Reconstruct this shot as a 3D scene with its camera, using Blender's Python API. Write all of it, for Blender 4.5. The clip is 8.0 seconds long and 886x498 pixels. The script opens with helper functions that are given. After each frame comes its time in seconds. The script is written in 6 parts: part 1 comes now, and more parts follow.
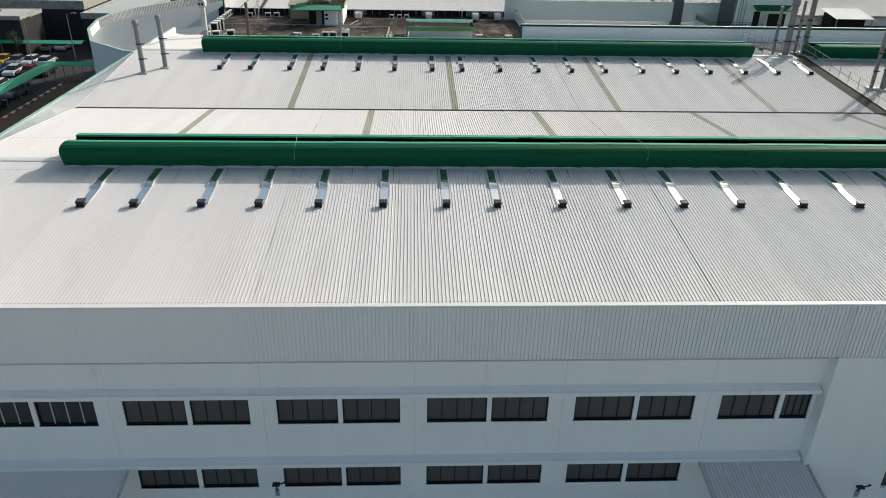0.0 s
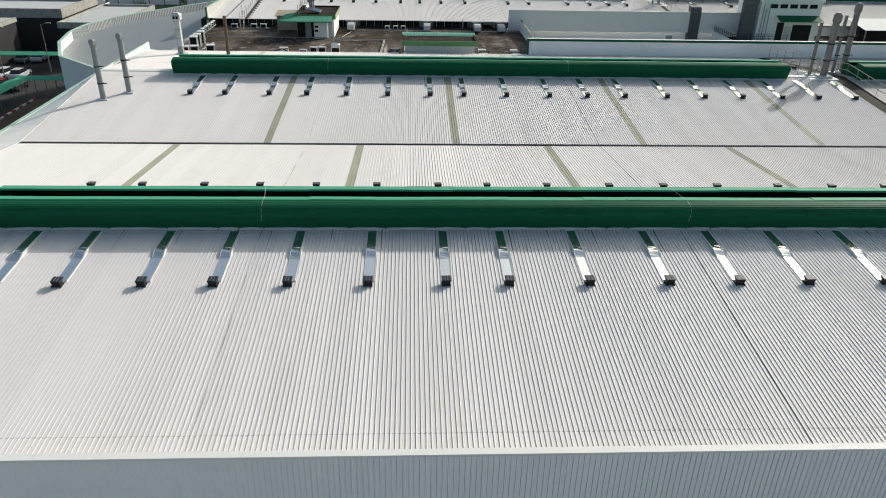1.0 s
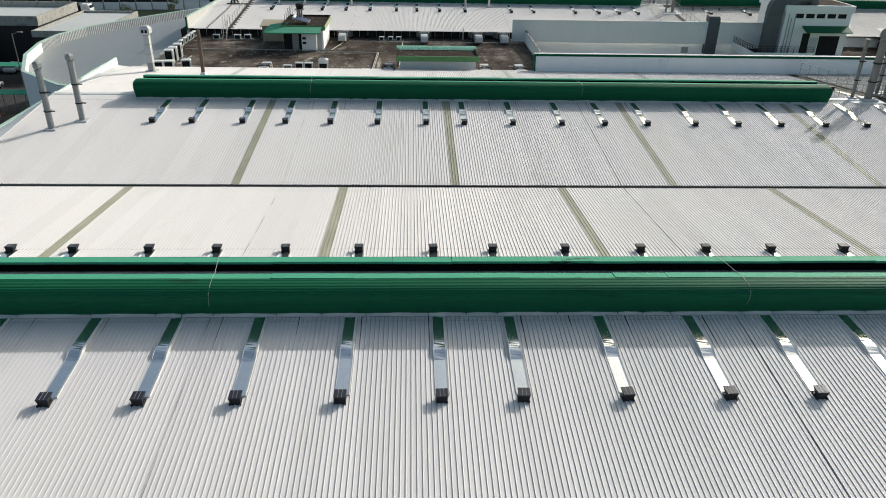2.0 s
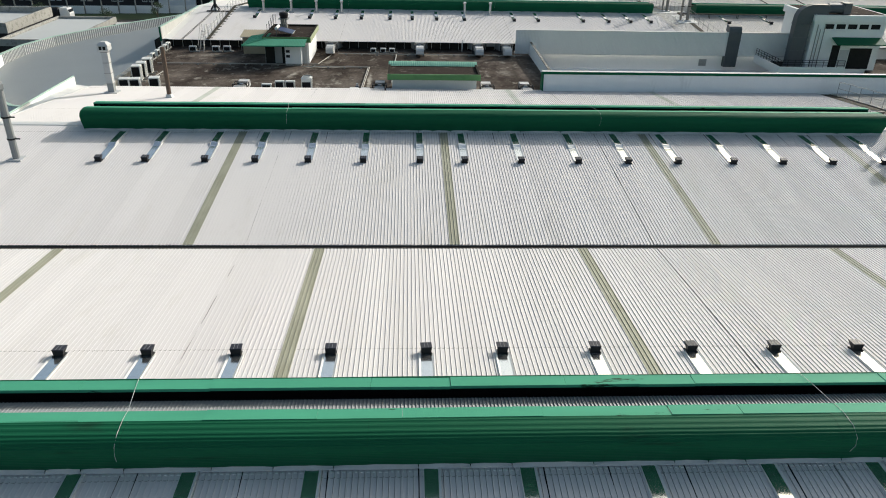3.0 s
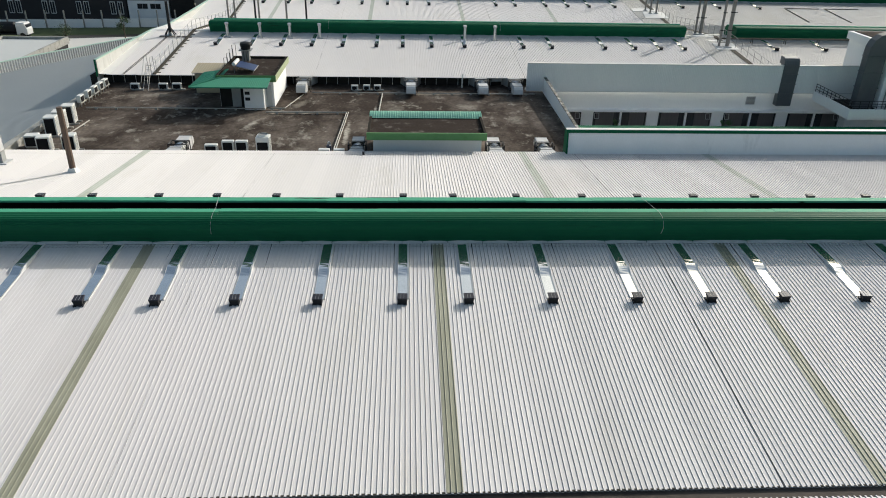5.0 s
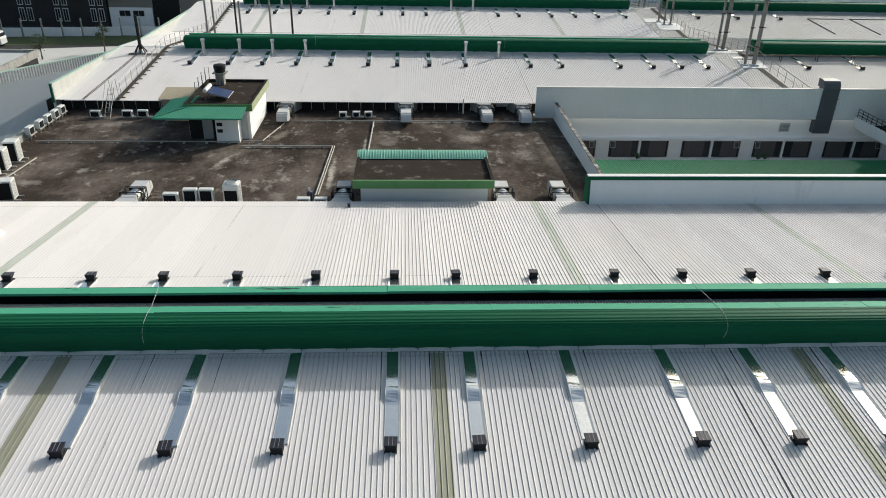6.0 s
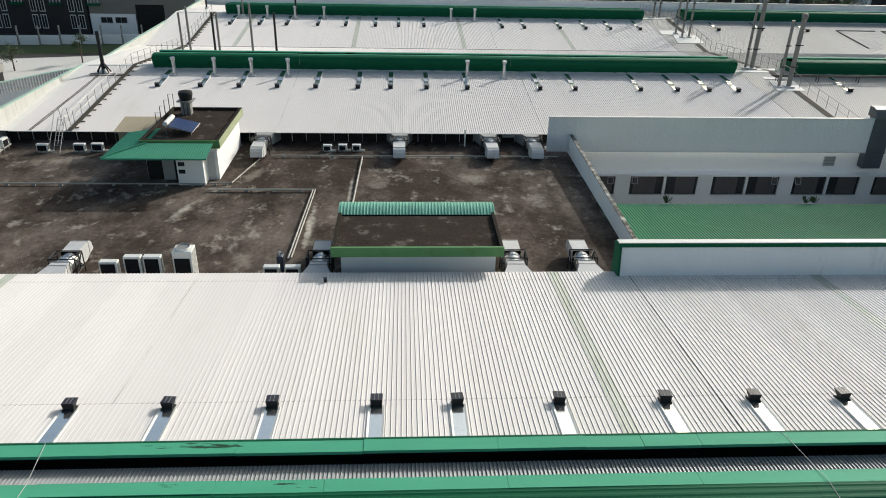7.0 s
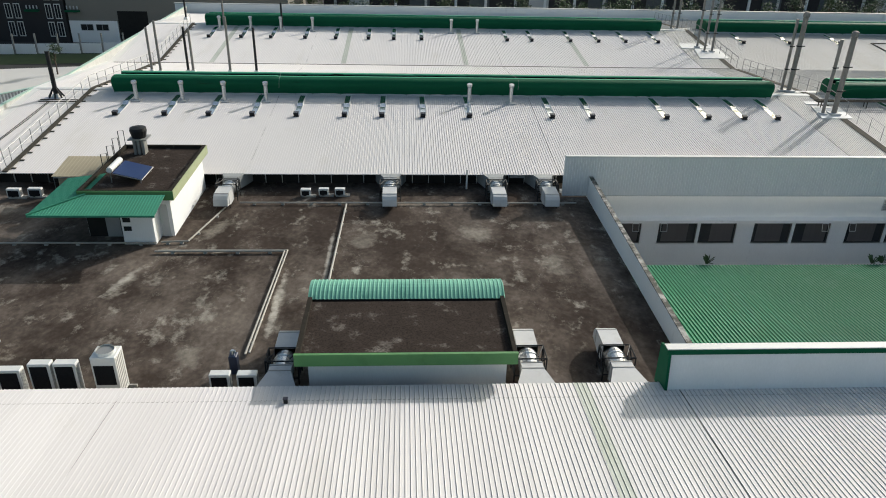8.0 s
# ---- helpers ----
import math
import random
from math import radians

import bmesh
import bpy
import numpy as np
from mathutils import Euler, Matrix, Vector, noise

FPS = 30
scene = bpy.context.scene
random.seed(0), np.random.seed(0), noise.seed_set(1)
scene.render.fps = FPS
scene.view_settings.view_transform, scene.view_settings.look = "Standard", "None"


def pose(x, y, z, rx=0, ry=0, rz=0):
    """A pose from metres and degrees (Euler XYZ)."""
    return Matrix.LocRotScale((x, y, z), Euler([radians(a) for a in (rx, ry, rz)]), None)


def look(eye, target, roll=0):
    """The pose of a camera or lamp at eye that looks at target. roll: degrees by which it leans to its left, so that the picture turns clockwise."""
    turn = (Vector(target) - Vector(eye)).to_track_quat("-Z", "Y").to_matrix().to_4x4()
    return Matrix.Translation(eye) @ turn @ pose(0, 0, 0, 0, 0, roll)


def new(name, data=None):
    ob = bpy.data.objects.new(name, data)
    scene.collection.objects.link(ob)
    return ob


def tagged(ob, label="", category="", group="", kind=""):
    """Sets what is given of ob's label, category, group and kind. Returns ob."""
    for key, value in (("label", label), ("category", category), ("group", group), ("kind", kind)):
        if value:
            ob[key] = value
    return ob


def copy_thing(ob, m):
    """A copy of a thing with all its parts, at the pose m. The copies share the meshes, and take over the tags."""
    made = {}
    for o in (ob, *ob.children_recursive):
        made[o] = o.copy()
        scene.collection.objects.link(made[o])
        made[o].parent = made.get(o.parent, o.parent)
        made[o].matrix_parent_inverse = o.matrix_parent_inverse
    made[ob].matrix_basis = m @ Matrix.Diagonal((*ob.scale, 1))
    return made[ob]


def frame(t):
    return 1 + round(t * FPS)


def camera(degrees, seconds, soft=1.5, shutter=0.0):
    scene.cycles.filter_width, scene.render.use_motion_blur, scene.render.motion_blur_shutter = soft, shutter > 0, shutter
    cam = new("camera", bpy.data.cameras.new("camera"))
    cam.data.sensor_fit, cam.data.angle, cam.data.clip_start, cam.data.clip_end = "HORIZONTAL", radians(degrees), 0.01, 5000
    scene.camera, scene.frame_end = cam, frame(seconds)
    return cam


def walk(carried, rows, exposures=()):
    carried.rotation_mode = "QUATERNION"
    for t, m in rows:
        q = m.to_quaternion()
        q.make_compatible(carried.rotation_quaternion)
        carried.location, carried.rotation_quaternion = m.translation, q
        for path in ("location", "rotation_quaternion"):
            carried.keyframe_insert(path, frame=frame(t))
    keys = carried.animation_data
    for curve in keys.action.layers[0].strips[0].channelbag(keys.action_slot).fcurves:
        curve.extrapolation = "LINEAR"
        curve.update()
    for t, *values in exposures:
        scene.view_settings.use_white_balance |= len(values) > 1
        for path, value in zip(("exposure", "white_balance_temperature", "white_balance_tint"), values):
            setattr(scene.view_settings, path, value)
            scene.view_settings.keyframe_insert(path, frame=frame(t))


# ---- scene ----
cam = camera(63.0, 8.0, soft=1.0)
PATH = [
    (0, (-2.27, -2.371, 24.235), (-2.184, -0.591, 23.326), 1.2),
    (0.5, (-2.141, 1.632, 24.233), (-2.054, 3.411, 23.324), 1.3),
    (1, (-1.93, 5.778, 24.204), (-1.843, 7.558, 23.298), 1.2),
    (1.5, (-1.685, 9.59, 24.133), (-1.599, 11.372, 23.229), 1.2),
    (3, (-1.069, 21.621, 24.032), (-0.976, 23.4, 23.124), 1.3),
    (3.5, (-0.889, 25.507, 24.002), (-0.794, 27.287, 23.095), 1.3),
    (4, (-0.658, 29.533, 24.081), (-0.562, 31.313, 23.173), 1.3),
    (4.5, (-0.385, 33.466, 24.071), (-0.289, 35.246, 23.164), 1.3),
    (6, (0.027, 45.752, 24.261), (0.131, 47.531, 23.354), 1.3),
    (6.5, (0.248, 49.79, 24.254), (0.353, 51.569, 23.348), 1.4),
    (7, (0.481, 54.166, 24.266), (0.587, 55.945, 23.359), 1.4),
    (7.5, (0.734, 58.244, 24.258), (0.84, 60.023, 23.351), 1.5),
    (8, (1.055, 62.717, 24.257), (1.159, 64.496, 23.348), 1.4),
]
walk(cam, [(t, look(eye, target, roll)) for t, eye, target, roll in PATH], [(0.0, -0.07, 6350, 5), (8.0, -0.07, 6350, 5)])


# ---- light ----
SUN_TO = Vector((1.35, 1.34, 1.0)).normalized()
world = bpy.data.worlds.new("sky")
scene.world = world
world.use_nodes = True
wn = world.node_tree
sky = wn.nodes.new("ShaderNodeTexSky")
sky.sky_type = "NISHITA"
sky.sun_disc = False
sky.sun_elevation = math.asin(SUN_TO.z)
sky.sun_rotation = math.atan2(SUN_TO.x, SUN_TO.y)
sky.dust_density = 3.8
sky.air_density = 0.85
sky.ozone_density = 0.2
haze = wn.nodes.new("ShaderNodeMix")
haze.data_type, haze.blend_type = "RGBA", "MULTIPLY"
haze.inputs["Factor"].default_value = 1.0
haze.inputs["B"].default_value = (0.958, 1.0, 0.938, 1)
wn.links.new(sky.outputs["Color"], haze.inputs["A"])
wn.links.new(haze.outputs["Result"], wn.nodes["Background"].inputs["Color"])
wn.nodes["Background"].inputs["Strength"].default_value = 0.156
sun = new("sun", bpy.data.lights.new("sun", "SUN"))
sun.data.energy = 3.38
sun.data.angle = radians(0.6)
sun.data.color = (1.0, 0.94, 0.93)
sun.matrix_world = look(SUN_TO * 100, (0, 0, 0))


# ---- materials ----
def material(name, colour, rough=0.6, metal=0.0, vary=0.15, scale=0.6, grain=0.06, grain_scale=14.0, bump=0.0, bump_scale=30.0,
             stain2=None, stain2_scale=2.0, stain2_at=(0.55, 0.75), stain=None, stain_scale=0.25, stain_at=(0.55, 0.75), object_vary=0.0, stretch=(1, 1, 1), spec=0.5, veins=None, veins_scale=0.6, veins_width=0.012):
    """Painted, metal or mineral surface: broad variation, grain, stains of a second colour and fine relief."""
    m = bpy.data.materials.new(name)
    m.use_nodes = True
    n, l = m.node_tree.nodes, m.node_tree.links
    b = n["Principled BSDF"]
    b.inputs["Metallic"].default_value = metal
    b.inputs["Specular IOR Level"].default_value = spec
    geo = n.new("ShaderNodeNewGeometry")
    mp = n.new("ShaderNodeMapping")
    mp.inputs["Scale"].default_value = stretch
    l.new(geo.outputs["Position"], mp.inputs["Vector"])

    def noise_of(s, detail=4.0, rough_=0.6):
        t = n.new("ShaderNodeTexNoise")
        t.inputs["Scale"].default_value, t.inputs["Detail"].default_value, t.inputs["Roughness"].default_value = s, detail, rough_
        l.new(mp.outputs["Vector"], t.inputs["Vector"])
        return t.outputs["Fac"]

    def maths(op, a, c):
        q = n.new("ShaderNodeMath")
        q.operation = op
        for k, v in enumerate((a, c)):
            if isinstance(v, (int, float)):
                q.inputs[k].default_value = v
            else:
                l.new(v, q.inputs[k])
        return q.outputs[0]

    big = maths("MULTIPLY", maths("SUBTRACT", noise_of(scale), 0.5), vary * 2)
    fine = maths("MULTIPLY", maths("SUBTRACT", noise_of(grain_scale, 2.0), 0.5), grain * 2)
    val = maths("ADD", maths("ADD", big, fine), 1.0)
    if object_vary:
        info = n.new("ShaderNodeObjectInfo")
        val = maths("ADD", val, maths("MULTIPLY", maths("SUBTRACT", info.outputs["Random"], 0.5), object_vary * 2))
    base = n.new("ShaderNodeRGB")
    base.outputs[0].default_value = (*colour, 1)
    col = base.outputs[0]
    for stain, stain_scale, stain_at in ((stain, stain_scale, stain_at), (stain2, stain2_scale, stain2_at)):
        if not stain:
            continue
        ramp = n.new("ShaderNodeMapRange")
        ramp.inputs["From Min"].default_value, ramp.inputs["From Max"].default_value = stain_at
        l.new(noise_of(stain_scale, 7.0, 0.68), ramp.inputs["Value"])
        mix = n.new("ShaderNodeMix")
        mix.data_type = "RGBA"
        l.new(ramp.outputs["Result"], mix.inputs["Factor"])
        l.new(col, mix.inputs["A"])
        mix.inputs["B"].default_value = (*stain, 1)
        col = mix.outputs["Result"]
    if veins:
        near = maths("ABSOLUTE", maths("SUBTRACT", noise_of(veins_scale, 9.0, 0.62), 0.5), 0.0)
        ramp = n.new("ShaderNodeMapRange")
        ramp.inputs["From Min"].default_value, ramp.inputs["From Max"].default_value = veins_width, 0.0
        l.new(near, ramp.inputs["Value"])
        broken = n.new("ShaderNodeMapRange")
        broken.inputs["From Min"].default_value, broken.inputs["From Max"].default_value = 0.45, 0.62
        l.new(noise_of(0.33, 3.0), broken.inputs["Value"])
        mix = n.new("ShaderNodeMix")
        mix.data_type = "RGBA"
        l.new(maths("MULTIPLY", ramp.outputs["Result"], broken.outputs["Result"]), mix.inputs["Factor"])
        l.new(col, mix.inputs["A"])
        mix.inputs["B"].default_value = (*veins, 1)
        col = mix.outputs["Result"]
    hsv = n.new("ShaderNodeHueSaturation")
    l.new(col, hsv.inputs["Color"])
    l.new(val, hsv.inputs["Value"])
    l.new(hsv.outputs["Color"], b.inputs["Base Color"])
    l.new(maths("ADD", maths("MULTIPLY", fine, 1.2), rough), b.inputs["Roughness"])
    if bump:
        bp = n.new("ShaderNodeBump")
        bp.inputs["Strength"].default_value, bp.inputs["Distance"].default_value = bump, 0.02
        l.new(noise_of(bump_scale, 5.0), bp.inputs["Height"])
        l.new(bp.outputs["Normal"], b.inputs["Normal"])
    return m


ROOF = material("white_roof_sheet", (0.678, 0.65, 0.636), 0.75, spec=0.08, vary=0.05, scale=0.25, grain=0.03, stain=(0.56, 0.53, 0.48), stain_scale=0.35,
                stain_at=(0.56, 0.95), object_vary=0.04, stretch=(1.6, 0.35, 1))
ROOF_OLD = material("weathered_roof_sheet", (0.5, 0.482, 0.455), 0.65, spec=0.25, vary=0.06, scale=0.2, stain=(0.45, 0.42, 0.36), stain_scale=0.3,
                    stain_at=(0.5, 0.9), stretch=(1.4, 0.35, 1))
PANELLING = material("aged_white_panelling", (0.54, 0.53, 0.505), 0.7, spec=0.15, vary=0.08, scale=0.5, stain=(0.4, 0.385, 0.35), stain_scale=0.6, stain_at=(0.5, 0.85), stretch=(1, 1, 0.3))
ROOF_GREY = material("grey_roof_sheet", (0.52, 0.53, 0.52), 0.65, spec=0.25, vary=0.06, scale=0.15)
STRIP_OLIVE = material("aged_fibreglass_rooflight", (0.34, 0.335, 0.255), 0.6, spec=0.2, vary=0.15, scale=0.8, stain=(0.24, 0.24, 0.175), stain_scale=0.9, stain_at=(0.4, 0.8), stretch=(2, 0.4, 1))
STRIP = material("fibreglass_rooflight", (0.45, 0.47, 0.42), 0.55, spec=0.3, vary=0.12, scale=0.8, stain=(0.33, 0.35, 0.28), stain_scale=0.9, stain_at=(0.45, 0.8), stretch=(2, 0.4, 1))
CLAD = material("white_cladding", (0.78, 0.78, 0.765), 0.5, vary=0.05, scale=0.4, stretch=(1, 1, 0.3))
FLASH = material("white_flashing", (0.72, 0.71, 0.68), 0.6, spec=0.3, vary=0.06, scale=0.7)
PLASTER = material("white_render", (0.82, 0.82, 0.805), 0.8, vary=0.06, scale=0.4, stain=(0.42, 0.42, 0.4), stain_scale=0.5, stain_at=(0.62, 0.95),
                   bump=0.15, stretch=(1.5, 1.5, 0.35))
GREEN = material("green_painted_sheet", (0.01, 0.097, 0.047), 0.6, spec=0.07, vary=0.14, scale=0.5, grain=0.05, stain=(0.012, 0.02, 0.016), stain_scale=0.45,
                 stain_at=(0.6, 0.8), stretch=(0.5, 1, 4))
GREEN_LIP = material("green_lip_flashing", (0.075, 0.33, 0.205), 0.65, spec=0.1, vary=0.14, scale=0.6, stain=(0.02, 0.06, 0.035), stain_scale=0.7, stain_at=(0.63, 0.66), stretch=(0.5, 2.5, 2))
GREEN_ROOF = material("green_roof_sheet", (0.018, 0.185, 0.085), 0.65, spec=0.15, vary=0.15, scale=0.3, stain=(0.045, 0.21, 0.12), stain_scale=0.5)
TEAL = material("sea_green_sheet", (0.05, 0.25, 0.155), 0.6, spec=0.2, vary=0.16, scale=0.6, stain=(0.04, 0.17, 0.12), stain_scale=0.8)
MINT = material("mint_green_sheet", (0.16, 0.4, 0.3), 0.55, spec=0.3, vary=0.12, scale=0.6, stain=(0.08, 0.26, 0.19), stain_scale=0.8)
COPING = material("pale_mint_coping", (0.4, 0.54, 0.46), 0.55, spec=0.3, vary=0.12, scale=0.6, stain=(0.25, 0.4, 0.32), stain_scale=0.8)
GREEN_BAND = material("leaf_green_paint", (0.09, 0.24, 0.08), 0.6, vary=0.14, scale=0.7, stain=(0.06, 0.17, 0.05), stain_scale=0.8)
PALE_BAND = material("pale_green_paint", (0.33, 0.37, 0.22), 0.65, vary=0.1, scale=0.7, stain=(0.25, 0.28, 0.15), stain_scale=0.9)
DARK = material("black_painted_metal", (0.016, 0.017, 0.019), 0.6, spec=0.25, vary=0.2, scale=3)
HOOD_TOP = material("dark_grey_hood", (0.022, 0.022, 0.034), 0.5, spec=0.35, vary=0.2, scale=4)
# Near-black for painted-in shade, also for run-off stains and dark openings
SHADE_STAIN = material("shade_and_stain_black", (0.025, 0.025, 0.024), 0.95, spec=0.05, vary=0.3, scale=1.5)
GUTTER = material("dirty_gutter", (0.075, 0.068, 0.055), 0.9, spec=0.1, vary=0.3, scale=1.2, stain=(0.03, 0.028, 0.022), stain_scale=0.3)
SILT = material("silted_gutter_floor", (0.1, 0.086, 0.075), 0.9, spec=0.08, vary=0.2, scale=1.5, stain=(0.07, 0.06, 0.052), stain_scale=0.09, stain_at=(0.55, 0.6), grain=0.15)
GROOVE = material("dirt_in_groove", (0.34, 0.325, 0.295), 0.9, spec=0.1, vary=0.3, scale=0.8)
GALV = material("galvanised_sheet", (0.6, 0.61, 0.62), 0.3, metal=0.9, vary=0.12, scale=3, grain=0.12, grain_scale=40)
GALV_DULL = material("dull_ribbed_metal", (0.3, 0.31, 0.31), 0.6, metal=0.2, vary=0.15, scale=1.5)
SHINE = material("bright_flashing", (0.88, 0.88, 0.87), 0.14, metal=0.95, vary=0.06, scale=2, bump=0.3, bump_scale=1.6)
DUCT = material("duct_sheet", (0.52, 0.52, 0.52), 0.55, metal=0.0, vary=0.08, scale=2, stain=(0.42, 0.41, 0.4), stain_scale=1.2)
DUCT_BLACK = material("dark_duct_sheet", (0.085, 0.095, 0.105), 0.5, metal=0.2, vary=0.2, scale=1.2)
TERRACE = material("weathered_concrete", (0.053, 0.041, 0.034), 1.0, vary=0.6, scale=0.35, grain=0.55, grain_scale=4, veins=(0.2, 0.18, 0.155), veins_scale=0.45, veins_width=0.004, bump=0.4, bump_scale=5,
                   stain=(0.16, 0.134, 0.113), stain_scale=0.24, stain_at=(0.45, 0.68), stain2=(0.3, 0.275, 0.235), stain2_scale=0.85, stain2_at=(0.57, 0.7), spec=0.03, stretch=(1.0, 0.75, 1))


def worn_and_dark_areas(mat, spots, colour):
    """Pale worn cement and darker patches, ragged-edged, in elliptic areas (x, y, half-widths, turn, amount)."""
    n, l = mat.node_tree.nodes, mat.node_tree.links
    shade = next(q for q in n if q.bl_idname == "ShaderNodeHueSaturation").inputs["Color"]
    geo = n.new("ShaderNodeNewGeometry")
    rag = n.new("ShaderNodeTexNoise")
    rag.inputs["Scale"].default_value, rag.inputs["Detail"].default_value, rag.inputs["Roughness"].default_value = 0.9, 8.0, 0.7
    l.new(geo.outputs["Position"], rag.inputs["Vector"])
    for x, y, rx, ry, turn, amount in spots:
        mp = n.new("ShaderNodeMapping")
        mp.vector_type = "TEXTURE"
        mp.inputs["Location"].default_value = (x, y, DECK)
        mp.inputs["Rotation"].default_value = (0, 0, radians(turn))
        mp.inputs["Scale"].default_value = (rx, ry, 1)
        l.new(geo.outputs["Position"], mp.inputs["Vector"])
        far = n.new("ShaderNodeVectorMath")
        far.operation = "LENGTH"
        l.new(mp.outputs["Vector"], far.inputs[0])
        fall = n.new("ShaderNodeMapRange")
        fall.inputs["From Min"].default_value, fall.inputs["From Max"].default_value = 0.2, 1.0
        fall.inputs["To Min"].default_value, fall.inputs["To Max"].default_value = 0.22, -0.25
        l.new(far.outputs["Value"], fall.inputs["Value"])
        add = n.new("ShaderNodeMath")
        l.new(rag.outputs["Fac"], add.inputs[0])
        l.new(fall.outputs["Result"], add.inputs[1])
        cut = n.new("ShaderNodeMapRange")
        cut.inputs["From Min"].default_value, cut.inputs["From Max"].default_value = 0.5, 0.72
        cut.inputs["To Max"].default_value = amount
        l.new(add.outputs[0], cut.inputs["Value"])
        mix = n.new("ShaderNodeMix")
        mix.data_type = "RGBA"
        l.new(cut.outputs["Result"], mix.inputs["Factor"])
        l.new(shade.links[0].from_socket, mix.inputs["A"])
        mix.inputs["B"].default_value = (*colour, 1)
        l.new(mix.outputs["Result"], shade)


DECK = 6.55
worn_and_dark_areas(TERRACE, ((-12.6, 93.9, 0.9, 3.0, -14, 0.7), (-4.85, 92.6, 0.45, 5.2, 0, 0.75), (5.0, 99.4, 1.7, 2.4, 10, 0.75), (-24.0, 89.9, 1.6, 1.3, 0, 0.8), (-23.0, 102.4, 4.5, 1.1, 4, 0.6),
                     (-1.3, 98.2, 1.4, 2.2, 0, 0.5), (-7.9, 87.6, 1.0, 1.5, 20, 0.6), (8.9, 95.5, 1.2, 2.6, 0, 0.55), (1.5, 103.4, 9.0, 0.7, 0, 0.5), (-9.5, 100.0, 1.0, 3.0, -20, 0.6)), (0.27, 0.243, 0.205))
worn_and_dark_areas(TERRACE, ((-4.95, 92.4, 0.4, 5.0, 0, 1.0), (-4.95, 91.0, 0.35, 3.6, 0, 1.0), (-12.7, 93.9, 0.5, 2.9, -16, 0.9), (-2.95, 97.0, 0.3, 5.0, 0, 0.9), (-9.0, 97.2, 3.4, 0.35, 0, 0.8)), (0.4, 0.37, 0.32))
# Three darker areas along the front of the deck
worn_and_dark_areas(TERRACE, ((-22.5, 87.6, 5.5, 2.6, 0, 0.75), (-13.0, 87.4, 4.5, 1.8, 0, 0.55), (8.6, 87.5, 3.2, 2.4, 0, 0.55)), (0.033, 0.027, 0.023))
TERRACE_TOP = material("stained_roof_slab", (0.05, 0.039, 0.033), 1.0, spec=0.03, vary=0.4, scale=0.9, stain2=(0.016, 0.013, 0.012), stain2_scale=13.0, stain2_at=(0.48, 0.72), grain=0.4, grain_scale=6, bump=0.35, bump_scale=8,
                       stain=(0.2, 0.18, 0.16), stain_scale=0.9, stain_at=(0.56, 0.72))
CONC = material("pale_concrete", (0.36, 0.35, 0.32), 0.85, vary=0.15, scale=0.8, stain=(0.1, 0.095, 0.085), stain_scale=1.3, stain_at=(0.5, 0.75), bump=0.3)
CONC_YARD = material("concrete_yard", (0.62, 0.6, 0.56), 0.9, vary=0.12, scale=0.1, stain=(0.25, 0.24, 0.22), stain_scale=0.1)
MOSSY = material("mossy_coping", (0.4, 0.39, 0.36), 0.85, vary=0.2, scale=1.5, stain=(0.06, 0.058, 0.045), stain_scale=1.9, stain_at=(0.42, 0.55), bump=0.4)
MOSS_DARK = material("mould_black_concrete", (0.035, 0.031, 0.026), 1.0, spec=0.04, vary=0.4, scale=2, stain=(0.14, 0.13, 0.1), stain_scale=2.2, stain_at=(0.6, 0.75))
PVC = material("white_plastic", (0.68, 0.68, 0.65), 0.5, vary=0.06, scale=2, stain=(0.4, 0.38, 0.34), stain_scale=2.0, stain_at=(0.6, 0.9))
PIPE = material("dusty_pipe", (0.34, 0.32, 0.28), 0.6, vary=0.25, scale=2)
GRILL = material("condenser_grille", (0.016, 0.016, 0.017), 0.85, spec=0.08, vary=0.3, scale=8)
PANEL = material("smoked_window_panel", (0.082, 0.078, 0.075), 0.35, vary=0.25, scale=0.7, spec=0.4, stretch=(1, 1, 0.4))
GLASS = material("dark_window_glass", (0.025, 0.027, 0.03), 0.12, vary=0.4, scale=0.9, spec=0.7)
FRAME = material("window_frame_paint", (0.5, 0.51, 0.51), 0.5, vary=0.08, scale=2)
CURTAIN = material("grey_brown_curtain", (0.09, 0.082, 0.08), 0.7, vary=0.25, scale=1.5, stretch=(4, 1, 0.3))
BLIND = material("window_shutter_panel", (0.085, 0.078, 0.07), 0.5, vary=0.2, scale=1)
STEEL = material("stack_steel", (0.22, 0.21, 0.195), 0.55, metal=0.3, vary=0.2, scale=0.8, stain=(0.16, 0.14, 0.12), stain_scale=1.0)
RUST = material("rusty_pipe", (0.13, 0.085, 0.06), 0.75, vary=0.3, scale=2, stain=(0.05, 0.04, 0.035), stain_scale=1.5)
RAIL = material("rail_steel", (0.3, 0.3, 0.29), 0.5, metal=0.4, vary=0.15, scale=2)
SOLAR = material("solar_collector_glass", (0.012, 0.03, 0.1), 0.4, vary=0.2, scale=2, spec=0.2)
ASPHALT = material("yard_paving", (0.065, 0.063, 0.06), 0.95, spec=0.08, vary=0.25, scale=0.08, grain=0.2, grain_scale=3)
SOIL = material("red_earth", (0.12, 0.075, 0.05), 0.95, vary=0.3, scale=0.15, stain=(0.06, 0.075, 0.035), stain_scale=0.1)
GRASS = material("grass", (0.05, 0.075, 0.025), 0.95, vary=0.35, scale=0.3, grain=0.3)
TAUPE = material("taupe_cladding", (0.2, 0.185, 0.16), 0.7, vary=0.08, scale=0.2)
BARK = material("bark", (0.09, 0.065, 0.045), 0.9, vary=0.3, scale=2)
